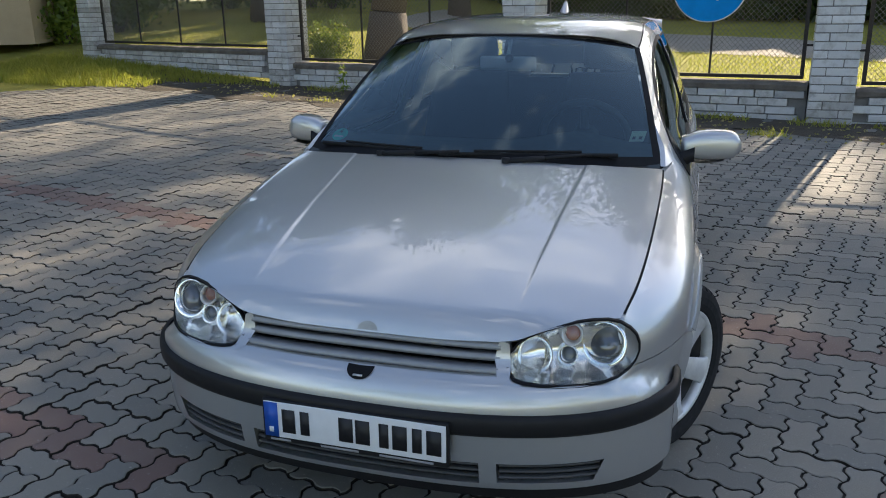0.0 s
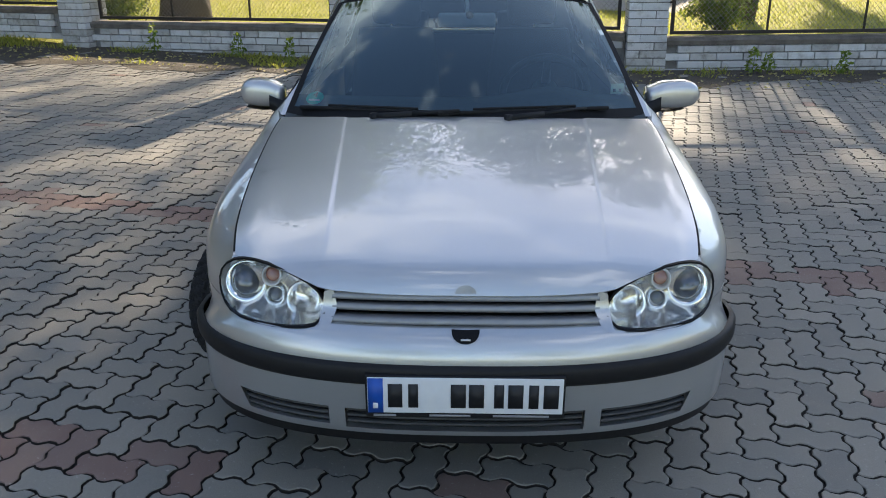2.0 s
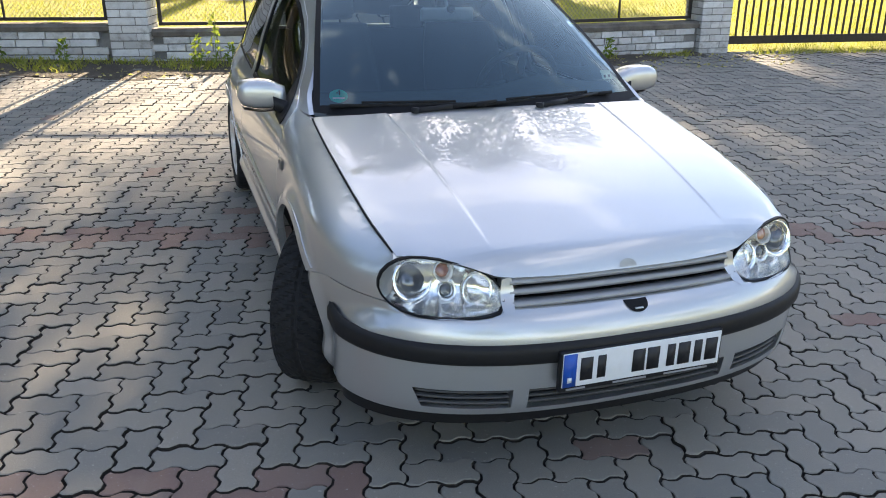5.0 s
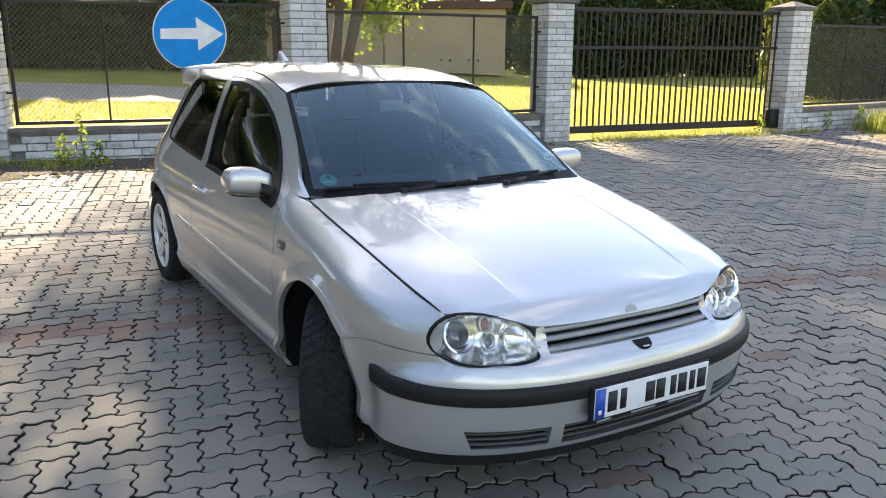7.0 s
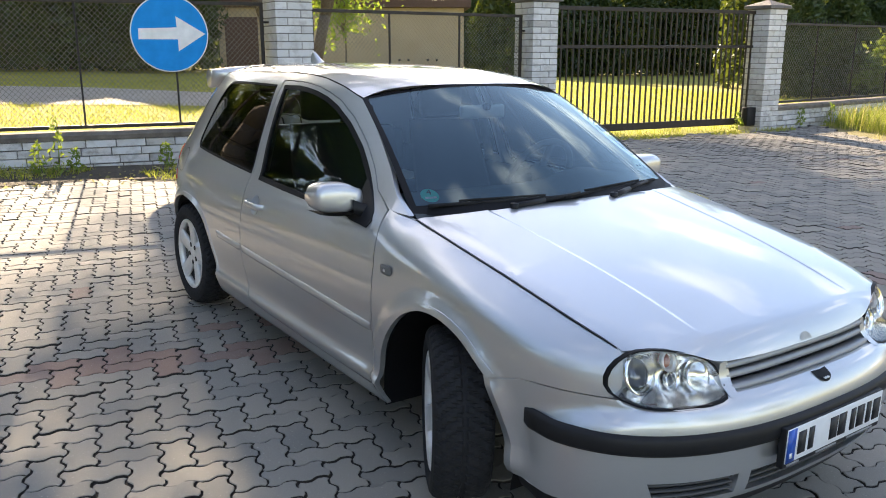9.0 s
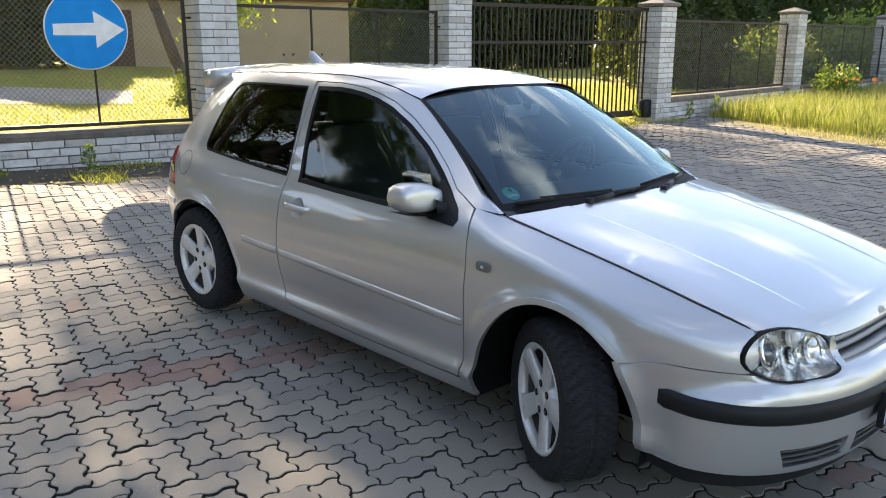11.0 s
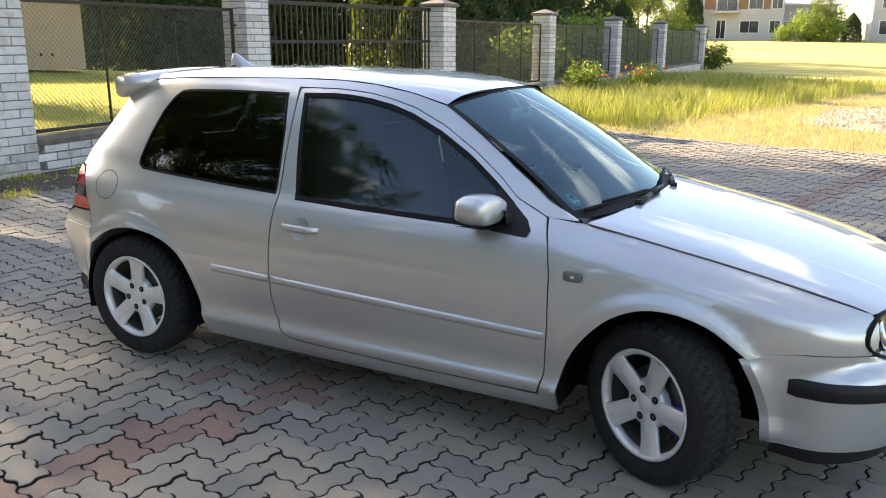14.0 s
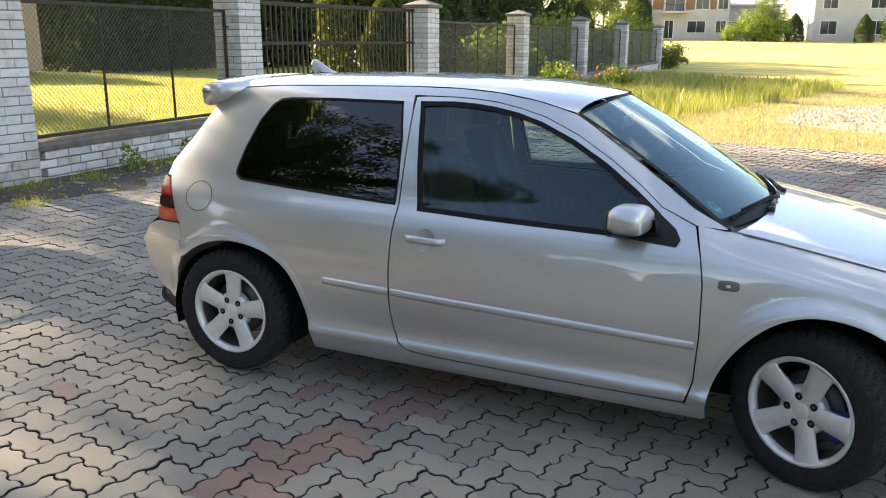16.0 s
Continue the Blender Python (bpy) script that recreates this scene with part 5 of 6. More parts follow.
bonnet = part("bonnet", bm, M["paint"], car)
bm = bmesh.new()
sheet(bm, lambda u, v: (.029 * math.cos(math.pi * u) * v, -.7985 + .012 * math.sin(math.pi * u) * v, bonnet_z(.029 * math.cos(math.pi * u) * v, -.7985 + .012 * math.sin(math.pi * u) * v) + .0022), 18, 5)
part("badge_blank", bm, M["badge"], bonnet, "grey blanked badge")

# black strips that paint the shade in the gaps between bonnet and wings
for s in (-1, 1):
    bm = bmesh.new()
    loft(bm, [[(s * (lerpt(y, SHUT_X) + o), y, shut_z(y) + .002) for o in (-.0036, .0032)] for y in np.linspace(-.63, .32, 40)])
    part("bonnet_gap", bm, M["gasket_gap_black"], bonnet)

# windscreen, roof, rear
def ws(u, v):
    s = 2 * u - 1
    x = s * (.705 + (.560 - .705) * v)
    y = (.185 + .170 * s * s) * (1 - v) + (.895 + .075 * s * s) * v
    z = (.912 - .012 * s * s) * (1 - v) + (1.335 - .056 * s * s) * v + .020 * math.sin(math.pi * v)
    return x, y, z


bm = bmesh.new()
sheet(bm, lambda u, v: ws(.014 + .972 * u, .03 + .957 * v), 20, 14)
screen = part("windscreen", bm, M["screen_glass"], car, "clear windscreen reflecting the sky")
bm = bmesh.new()


def band(u0, u1, v0, v1, nu, nv, lift=.0015):
    sheet(bm, lambda u, v: tuple(Vector(ws(u0 + (u1 - u0) * u, v0 + (v1 - v0) * v)) + Vector((0, -lift, lift * .6))), nu, nv)


band(0, .018, 0, 1, 2, 14)
band(.982, 1, 0, 1, 2, 14)
band(.018, .982, 0, .062, 20, 2)
band(.018, .982, .984, 1, 20, 2)
part("windscreen_surround", bm, M["gasket_gap_black"], car, "black windscreen border")

ROOF_C = spline_table([(.89, 1.337), (1.05, 1.364), (1.3, 1.390), (1.7, 1.402), (2.1, 1.398), (2.5, 1.380), (2.75, 1.358)])
ROOF_E = spline_table([(.97, 1.280), (1.05, 1.301), (1.128, 1.321), (1.30, 1.347), (1.476, 1.358), (1.71, 1.358), (2.09, 1.348), (2.37, 1.338), (2.656, 1.314), (2.75, 1.291)])


def roof(u, v):
    s = 2 * u - 1
    y = .897 + .075 * s * s + v * (2.745 - .897 - .075 * s * s)
    ye = .972 + v * (2.745 - .972)
    ze = lerpt(ye, ROOF_E)
    xe = half_width(ye, ze) - .004
    zc = lerpt(y, ROOF_C)
    a = abs(s)
    return s * xe, y, zc - (zc - ze) * (.45 * a**2 + .55 * a**6)


bm = bmesh.new()
sheet(bm, roof, 26, 34)
roof_ob = part("roof", bm, M["paint"], car)
for s in (-1, 1):
    bm = bmesh.new()
    rows = []
    for k in range(40):
        v = k / 39
        p = Vector(roof(0 if s < 0 else 1, v))
        rows.append([p + Vector((s * .003, 0, -.003)), p + Vector((s * .002, 0, .0022)), p + Vector((-s * .002, 0, .0026))])
    loft(bm, rows)
    part("roof_seam", bm, M["gasket_gap_black"], roof_ob)

REAR = spline_table([(.25, 2.97), (.33, 3.03), (.43, 3.10), (.55, 3.135), (.64, 3.07), (.70, 2.985), (.80, 2.985), (.89, 2.985), (.951, 2.965), (1.076, 2.861), (1.2, 2.779), (1.29, 2.745)])


def rear(u, v, z0, z1, out=0.0):
    z = z0 + (z1 - z0) * v
    y = lerpt(z, REAR)
    s = 2 * u - 1
    return s * (half_width(y, z) - .003), y + .075 * (1 - abs(s) ** 2.4) + out, z


for name, z0, z1, mat in (("rear_bumper", .25, .66, "paint"), ("tailgate", .66, 1.30, "paint")):
    bm = bmesh.new()
    sheet(bm, lambda u, v: rear(u, v, z0, z1), 40, 32)
    holes = [f for f in bm.faces if .97 < f.calc_center_median().z < 1.21 and abs(f.calc_center_median().x) < .50]
    bmesh.ops.delete(bm, geom=holes, context="FACES")
    hatch = part(name, bm, M[mat], car)
bm = bmesh.new()
sheet(bm, lambda u, v: rear(.1 + .8 * u, v, .96, 1.22, .006), 12, 6)
part("rear_window", bm, M["tint_glass"], hatch)

# roof spoiler and the fin aerial
bm = bmesh.new()
rows = []
for k in range(15):
    s = 2 * k / 14 - 1
    x = .572 * s
    e = 1 - abs(s) ** 8 * .12
    bow = .045 * (1 - s * s)
    dz = .030 * (1 - abs(s) ** 2)
    rows.append([(x, y + b * bow, 1.30 + (z - 1.30) * e + dz) for y, z, b in ((2.58, 1.322, .5), (2.71, 1.338, .8), (2.785, 1.336, 1), (2.812, 1.324, 1), (2.820, 1.295, 1), (2.812, 1.232, 1), (2.78, 1.218, .8), (2.72, 1.240, .6))])
loft(bm, rows, True)
bm.verts.ensure_lookup_table()
bm.faces.new(bm.verts[:8])
bm.faces.new(bm.verts[-8:])
part("roof_spoiler", bm, M["paint"], car)
bm = bmesh.new()
rows = []
for k in range(9):
    t = k / 8
    zt = 1.385 + .062 * t
    y0, y1 = 2.40 + .12 * t**.8, 2.565 - .014 * t * t
    w = .024 * (1 - t) ** .6 + .003
    rows.append([((y0 + y1) / 2, (y1 - y0) / 2, w, zt)])
rows = [[(w * math.sin(2 * math.pi * q / 14), c - h * math.cos(2 * math.pi * q / 14), z) for q in range(14)] for ((c, h, w, z),) in rows]
loft(bm, rows, True)
bm.verts.ensure_lookup_table()
bm.faces.new(bm.verts[-14:])
part("fin_aerial", bm, M["paint"], roof_ob, "silver shark-fin aerial")

# ---- the nose ----
HEADLAMP = smooth_loop([(-.715, .615), (-.698, .664), (-.648, .697), (-.575, .699), (-.485, .679), (-.418, .650), (-.383, .602), (-.398, .566), (-.45, .556), (-.56, .551), (-.655, .556), (-.702, .577)], 1)


def wrap_rows(zs, out=0.0, arch=True, start=None):
    """Rows of the bumper's skin, from the right wheel arch round the front to the left one."""
    rows = []
    for z in zs:
        d = .54 + out - float(np.interp(z, SETX, SETY))
        low = z - .034 * min(max((z - .50) / .06, 0), 1)
        back = -.39 * math.sqrt(max(1 - ((low - .234) / .46) ** 2, 0)) if arch else start
        pts = []
        for y in np.linspace(back, -.36, 5):
            if y > -.36 or (back <= -.36 and False):
                pts.append((-(half_width(y, z) + out), y))
        x_join = .83 + out
        x_arch = half_width(-.36, z) + out
        q0 = max((-.36 - back) / d, 0)
        qs = sorted({q0} | {q0 + (.3 - q0) * k / 14 for k in range(15)} | {math.sin(math.pi / 2 * k / 89) ** (2 / 2.6) for k in range(90)})
        for q in qs:
            x, y = x_join * max(1 - q**2.6, 0) ** (1 / 2.6), -.36 - d * q
            if q >= q0:
                h = min(max((z - .45) / .09, 0), 1)
                w = min(max((y + .54 + .26 * h) / .18, 0), 1)
                w = w * w * (3 - 2 * w)
                pts.append((-(x + (half_width(y, z) + out - x) * w), y))
        pts = [pts[0]] + [p for p in pts[1:]]
        seg = [0]
        for a, b in zip(pts, pts[1:]):
            seg.append(seg[-1] + math.hypot(b[0] - a[0], b[1] - a[1]))
        half = []
        for k in range(41):
            s = seg[-1] * k / 40
            yy = float(np.interp(s, seg, [p[1] for p in pts]))
            sag = .034 * min(max((yy + .42) / .12, 0), 1) * min(max((z - .50) / .06, 0), 1)
            half.append((float(np.interp(s, seg, [p[0] for p in pts])), yy, z - sag))
        rows.append(half + [(-x, y, z) for x, y, z in reversed(half[:-1])])
    return rows


bm = bmesh.new()
loft(bm, wrap_rows([.248, .256, .266, .272, .30, .336, .344, .36, .39, .42, .45, .48, .505, .525, .54, .550, .557, .562, .566]))
for x in (.331, .377, -.331, -.377):
    bmesh.ops.bisect_plane(bm, geom=bm.verts[:] + bm.edges[:] + bm.faces[:], plane_co=(x, 0, 0), plane_no=(1, 0, 0))
for s in (-1, 1):
    bmesh.ops.bisect_plane(bm, geom=bm.verts[:] + bm.edges[:] + bm.faces[:], plane_co=(s * .622, 0, .272), plane_no=(1, 0, -s * .4))
gone = []
for f in bm.faces:
    c = f.calc_center_median()
    ax = abs(c.x)
    if .266 < c.z < .336 and ax < .331 or .272 < c.z < .336 and .377 < ax < .622 + (c.z - .272) * .4:
        gone.append(f)
bmesh.ops.delete(bm, geom=gone, context="FACES")
lamp_area = [grown([(s * x, z) for x, z in HEADLAMP], .001) for s in (1, -1)]
for v in bm.verts:
    if v.co.z > .54 and any(inside(v.co.x, v.co.z, loop) for loop in lamp_area):
        v.co.y += .04
rim_in(bm, (0, .03, 0))
bumper = part("front_bumper", bm, M["paint"], car, "silver front bumper")
bm = bmesh.new()
rows = []
path = wrap_rows([.457], 0, False, -.425)[0]
for k, p in enumerate(path):
    p = Vector(p)
    t = Vector(path[min(k + 1, len(path) - 1)]) - Vector(path[max(k - 1, 0)])
    nrm = Vector((t.y, -t.x, 0)).normalized()
    if nrm.y > 0 and abs(p.x) < .5:
        nrm = -nrm
    if nrm.x * p.x < 0:
        nrm = -nrm
    e = min(1, min(k, len(path) - 1 - k) / 1.2 + .2)
    rows.append([p + nrm * (o * e) + Vector((0, 0, dz * (.75 + .25 * e))) for o, dz in ((-.006, -.031), (.010, -.030), (.015, -.020), (.016, 0), (.015, .018), (.008, .028), (-.006, .029))])
loft(bm, rows)
part("bumper_strip", bm, M["black_plastic"], bumper, "black rubbing strip round the bumper")
bm = bmesh.new()
loft(bm, wrap_rows([.196, .202, .215, .235, .249], -.012))
part("front_lip", bm, M["black_plastic"], bumper, "black lower lip")
# lower intake grilles: dark backs with slats
for x0, x1, tag in ((-.640, -.377, 1), (-.331, .331, 0), (.377, .640, 1)):
    bm = bmesh.new()
    sheet(bm, lambda u, v: (x0 + (x1 - x0) * u, nose_y(x0 + (x1 - x0) * u, .30) + .055, .255 + .09 * v), 16, 2)
    back = part("lower_grille", bm, M["gasket_gap_black"], bumper, "black lower intake grille")
    for zc in (.285, .303, .321):
        bm = bmesh.new()
        rows = []
        for k in range(15):
            x = x0 + .004 + (x1 - x0 - .008) * k / 14
            y = nose_y(x, .30) + .014
            rows.append([(x, y + dy, zc + dz) for dy, dz in ((0, -.004), (-.004, 0), (0, .004), (.03, .006), (.03, -.002))])
        loft(bm, rows, True)
        part("slat", bm, M["grille_grey"], back)
# upper grille between the head lamps
bm = bmesh.new()
sheet(bm, lambda u, v: (-.385 + .77 * u, nose_y(-.385 + .77 * u, .60) + .050 + .02 * v, .545 + .115 * v), 20, 3)
grille = part("radiator_grille", bm, M["gasket_gap_black"], car, "silver slatted radiator grille")
for z, h in ((.633, .0085), (.604, .0090), (.576, .0080)):
    bm = bmesh.new()
    rows = []
    for k in range(25):
        x = -.366 + .732 * k / 24
        y = nose_y(x, z) - .001
        rows.append([(x, y + dy, z - .003 * (x / .37) ** 2 + dz) for dy, dz in ((.006, -h), (-.004, -h * .8), (-.003, 0), (.001, h * .85), (.008, h), (.035, h * 1.1), (.035, -h * .9))])
    loft(bm, rows, True)
    part("slat", bm, M["grille_silver_shaded"], grille)
for s in (-1, 1):
    nose_panel("grille_end", [[(s * .362, .650), (s * .388, .640), (s * .393, .60), (s * .40, .562), (s * .385, .556), (s * .366, .566), (s * .352, .60)]], M["paint"], grille, .002, .03)
bm = bmesh.new()
sheet(bm, lambda u, v: (.038 * v * math.cos(math.pi * (1 + u)), nose_y(0, .566 + .026 * v * math.sin(math.pi * (1 + u))) - .004 - .004 * (1 - v), .566 + .026 * v * math.sin(math.pi * (1 + u))), 14, 4)
notch = part("towing_cap", bm, M["gasket_gap_black"], bumper, "black cap with a chrome dash")
bm = bmesh.new()
box(bm, -.013, .013, nose_y(0, .550) - .011, nose_y(0, .550) - .004, .5485, .5515)
part("dash_mark", bm, M["alloy"], notch)

for side in (-1, 1):
    shape = [(-side * x, z) for x, z in HEADLAMP]
    rim = nose_panel("head_lamp", [grown(shape, .004), grown(shape, -.001)], M["gasket_gap_black"], car, .001, .012, .2, "clear twin-reflector head lamp with black seal")
    inner = grown(shape, -.002)
    bm = bmesh.new()
    cx, cz = -side * -.545, .625
    cx = side * .545
    rows = []
    for f, dpt in ((1, .002), (.985, .014), (.94, .024), (.6, .030), (.2, .032)):
        row = []
        for x, z in inner:
            X, Z = cx + (x - cx) * f, cz + (z - cz) * f
            row.append((X, nose_y(X, Z) + dpt, Z))
        rows.append(row)
    g = loft(bm, rows, True)
    bm.faces.new(g[-1])
    part("reflector", bm, M["reflector"], rim, "chrome reflector bowl")

    def round_unit(name, x, z, r, mat, lens_mat, bulge):
        x = side * x
        y = nose_y(x, z)
        bm = bmesh.new()
        prof = [(r, .024), (r * 1.06, .014), (r * .98, .008), (r * .80, .020), (r * .72, .028)]
        loft(bm, [[(x + rr * math.cos(2 * math.pi * q / 28), y + d + .35 * rr * math.sin(2 * math.pi * q / 28), z + rr * math.sin(2 * math.pi * q / 28)) for q in range(28)] for rr, d in prof], True)
        ring = part(name, bm, M[mat], rim)
        bm = bmesh.new()
        sheet(bm, lambda u, v: (x + r * .76 * v * math.cos(6.2832 * u), y + .028 - bulge * math.sqrt(max(1 - v * v, 0)) + .35 * r * .76 * v * math.sin(6.2832 * u), z + r * .76 * v * math.sin(6.2832 * u)), 24, 6)
        part("lamp_face", bm, M[lens_mat], ring)

    round_unit("dipped_beam", .625, .632, .056, "lamp_bright", "lamp_glass", .024)
    round_unit("main_beam", .452, .608, .045, "lamp_bright", "reflector", -.010)
    round_unit("indicator", .543, .662, .027, "alloy", "amber", .010)
    round_unit("side_light", .535, .606, .026, "lamp_bright", "lamp_glass", .012)
    cover = nose_panel("lamp_cover", [shape], M["lens"], rim, .001, 0, .02, "clear polycarbonate cover")
    cover.visible_shadow = False

# number plate in its holder, with plain bars for the characters
PY = nose_y(0, .42) - .022
bm = bmesh.new()
box(bm, -.266, .266, PY - .004, PY + .018, .341, .467, .004)
holder = part("plate_holder", bm, M["black_plastic"], bumper, "black plate holder")
bm = bmesh.new()
box(bm, -.260, .260, PY - .007, PY - .002, .357, .463, .002)
plate = part("number_plate", bm, M["plate_white"], holder, "white plate with a blue band and black bars")
bm = bmesh.new()
box(bm, -.2585, -.218, PY - .0085, PY - .006, .3585, .4615)
part("blue_band", bm, M["plate_blue"], plate)
bm = bmesh.new()
box(bm, -.245, -.232, PY - .0095, PY - .008, .372, .388)
part("band_bar", bm, M["plate_white"], plate)
for x, w in ((-.186, .038), (-.138, .026), (-.018, .040), (.030, .040), (.090, .026), (.134, .040), (.182, .026), (.228, .040)):
    bm = bmesh.new()
    box(bm, x - w / 2, x + w / 2, PY - .0092, PY - .0065, .375, .445)
    part("bar", bm, M["ink"], plate)
for x, w in ((-.215, .06), (-.04, .11), (.15, .15)):
    bm = bmesh.new()
    box(bm, x - w / 2, x + w / 2, PY - .0055, PY - .003, .3455, .3515)
    part("caption_bar", bm, M["grey_bar"], holder)

# scuttle and wipers
bm = bmesh.new()
sheet(bm, lambda u, v: (ws(u, 0)[0] * (1 + .01 * v), ws(u, 0)[1] - .09 * (1 - v) + .045 * v * (1 - abs(2 * u - 1)), .878 - .012 * (2 * u - 1) ** 2 + .030 * v), 20, 4)
part("scuttle_panel", bm, M["black_plastic"], car, "black plastic scuttle below the windscreen")


def wiper(name, hub, tip, blade0, blade1):
    bm = bmesh.new()
    a, b = Vector(hub), Vector(tip)
    tube(bm, a - Vector((0, 0, .02)), a + Vector((0, 0, .012)), .016, 10)
    tube(bm, a, a.lerp(b, .45), .013, 6, .011)
    tube(bm, a.lerp(b, .45), b, .009, 6, .006)
    arm = part(name, bm, M["black_plastic"], car, "black wiper arm")
    bm = bmesh.new()
    c, d = Vector(blade0), Vector(blade1)
    tube(bm, c, d, .0075, 6)
    tube(bm, c + Vector((0, .006, -.007)), d + Vector((0, .006, -.007)), .003, 4)
    tube(bm, c.lerp(d, .2) + Vector((0, 0, .012)), c.lerp(d, .8) + Vector((0, 0, .012)), .005, 6)
    part("wiper_blade", bm, M["rubber"], arm)


def on_screen(x, v, lift):
    u = .5 + x / (2 * (.705 - .145 * v))
    p = Vector(ws(u, v))
    return p + Vector((0, -lift * .75, lift * .6))


wiper("wiper", on_screen(-.34, .005, .02), on_screen(-.02, .045, .03), on_screen(-.64, .045, .018), on_screen(-.06, .035, .02))
wiper("wiper", on_screen(.16, .005, .02), on_screen(.46, .05, .03), on_screen(-.10, .03, .022), on_screen(.55, .055, .02))

# stickers behind the screen
bm = bmesh.new()
c = on_screen(-.592, .135, -.012)
ex, ey = Vector((1, -.25, 0)).normalized(), (Vector(ws(.1, .3)) - Vector(ws(.1, .1))).normalized()
sheet(bm, lambda u, v: c + .036 * v * (math.cos(6.2832 * u) * ex + math.sin(6.2832 * u) * ey), 28, 2)
disc = part("green_sticker", bm, M["sticker_green"], screen, "round green windscreen sticker")
bm = bmesh.new()
sheet(bm, lambda u, v: c + ex * (.046 * (u - .5)) + ey * (-.012 + .010 * (v - .5)) + Vector((0, -.002, .001)), 2, 2)
part("sticker_field", bm, M["plate_white"], disc)
bm = bmesh.new()
text = bpy.data.curves.new("four", "FONT")
text.body = "4"
text.size, text.align_x, text.align_y = .040, "CENTER", "CENTER"
four = new("sticker_number", text)
four.data.materials.append(M["ink"])
four.parent = disc
zz = ex.cross(ey).normalized()
p4 = c + ey * .014 - zz * -.003
four.matrix_local = Matrix((( ex.x, ey.x, zz.x, p4.x), (ex.y, ey.y, zz.y, p4.y), (ex.z, ey.z, zz.z, p4.z), (0, 0, 0, 1)))
bm.free()
bm = bmesh.new()
c2 = on_screen(.607, .21, -.012)
ex2 = Vector((1, .25, 0)).normalized()
sheet(bm, lambda u, v: c2 + ex2 * (.055 * (u - .5)) + ey * (.058 * (v - .5)), 2, 2)
pale = part("pale_sticker", bm, M["sticker_pale"], screen, "pale square windscreen sticker")
for k in (-1, 1):
    bm = bmesh.new()
    sheet(bm, lambda u, v: c2 + ex2 * (k * .012 + .012 * (u - .5)) + ey * (-.010 + .016 * (v - .5)) + Vector((0, -.002, .001)), 1, 1)
    part("sticker_bar", bm, M["ink"], pale)

# ---- the cabin ----
bm = bmesh.new()
box(bm, -.70, .70, .42, 2.04, .22, .27, .02)
for s in (-1, 1):
    box(bm, s * .7175 - .0175, s * .7175 + .0175, .45, 2.04, .275, .845)
    box(bm, s * .7175 - .0175, s * .7175 + .0175, 2.045, 2.72, .67, .845)
box(bm, -.70, .70, .40, .44, .275, .70)
box(bm, -.70, .70, .27, .44, .705, .86)
box(bm, -.69, .69, 2.60, 2.66, .67, .95)
part("cabin_lining", bm, M["dash"], car)
bm = bmesh.new()
rows = []
for x in np.linspace(-.70, .70, 21):
    b = .05 * (1 - (x / .7) ** 2)
    hood = .045 * math.exp(-((x - .36) / .17) ** 2)
    rows.append([(x, .30 - b, .86), (x, .34 - b, .905), (x, .50 - b, .925 + hood * .6), (x, .64 - b, .930 + hood), (x, .71 - b, .905 + hood * .8), (x, .73 - b, .80), (x, .66 - b, .55), (x, .5, .45)])
loft(bm, rows)
part("dashboard", bm, M["dash"], car)
for s in (-1, 1):
    # inner linings of the roof pillars
    bm = bmesh.new()
    loft(bm, [[(s * .60 * k, y, z), (s * .565 * k, y + .03, z)] for y, z, k in ((1.66, .88, 1.2), (1.66, 1.1, 1.1), (1.70, 1.33, .93))])
    part("pillar_trim", bm, M["headliner"], car)
bm = bmesh.new()
sheet(bm, lambda u, v: (roof(.04 + .92 * u, .02 + .94 * v)[0], roof(u, .02 + .94 * v)[1], roof(.04 + .92 * u, .02 + .94 * v)[2] - .022), 14, 12)
part("headliner", bm, M["headliner"], car)


def seat(x):
    bm = bmesh.new()
    box(bm, x - .25, x + .25, 1.02, 1.52, .40, .54, .05)
    base = part("seat", bm, M["dark_cloth"], car, "dark cloth front seat")
    bm = bmesh.new()
    rows = []
    for k in range(9):
        t = k / 8
        w = .24 - .045 * t**3
        y, z = 1.46 + .22 * t, .50 + .60 * t
        rows.append([(x + w * sx, y + dy, z) for sx, dy in ((-1, -.02), (-.8, -.05), (-.4, -.035), (0, -.03), (.4, -.035), (.8, -.05), (1, -.02), (.9, .07), (0, .09), (-.9, .07))])
    g = loft(bm, rows, True)
    bm.faces.new(g[-1])
    part("seat_back", bm, M["dark_cloth"], base)
    bm = bmesh.new()
    box(bm, x - .13, x + .13, 1.655, 1.745, 1.12, 1.285, .04)
    part("head_rest", bm, M["dark_cloth"], base)


for x in (-.36, .36):
    seat(x)
bm = bmesh.new()
box(bm, -.62, .62, 2.02, 2.50, .42, .55, .05)
bench = part("rear_bench", bm, M["dark_cloth"], car)
bm = bmesh.new()
loft(bm, [[(-.60, 2.44, .5), (.60, 2.44, .5), (.60, 2.54, .5), (-.60, 2.54, .5)], [(-.58, 2.56, .98), (.58, 2.56, .98), (.58, 2.64, .98), (-.58, 2.64, .98)]], True)
box(bm, -.45, -.22, 2.57, 2.64, .98, 1.12, .03)
box(bm, .22, .45, 2.57, 2.64, .98, 1.12, .03)
part("rear_backrest", bm, M["dark_cloth"], bench)
bm = bmesh.new()
hubp = Vector((.36, .86, .90))
axis = Vector((0, .90, .43)).normalized()
uu = Vector((1, 0, 0))
vv = axis.cross(uu)
ring = []
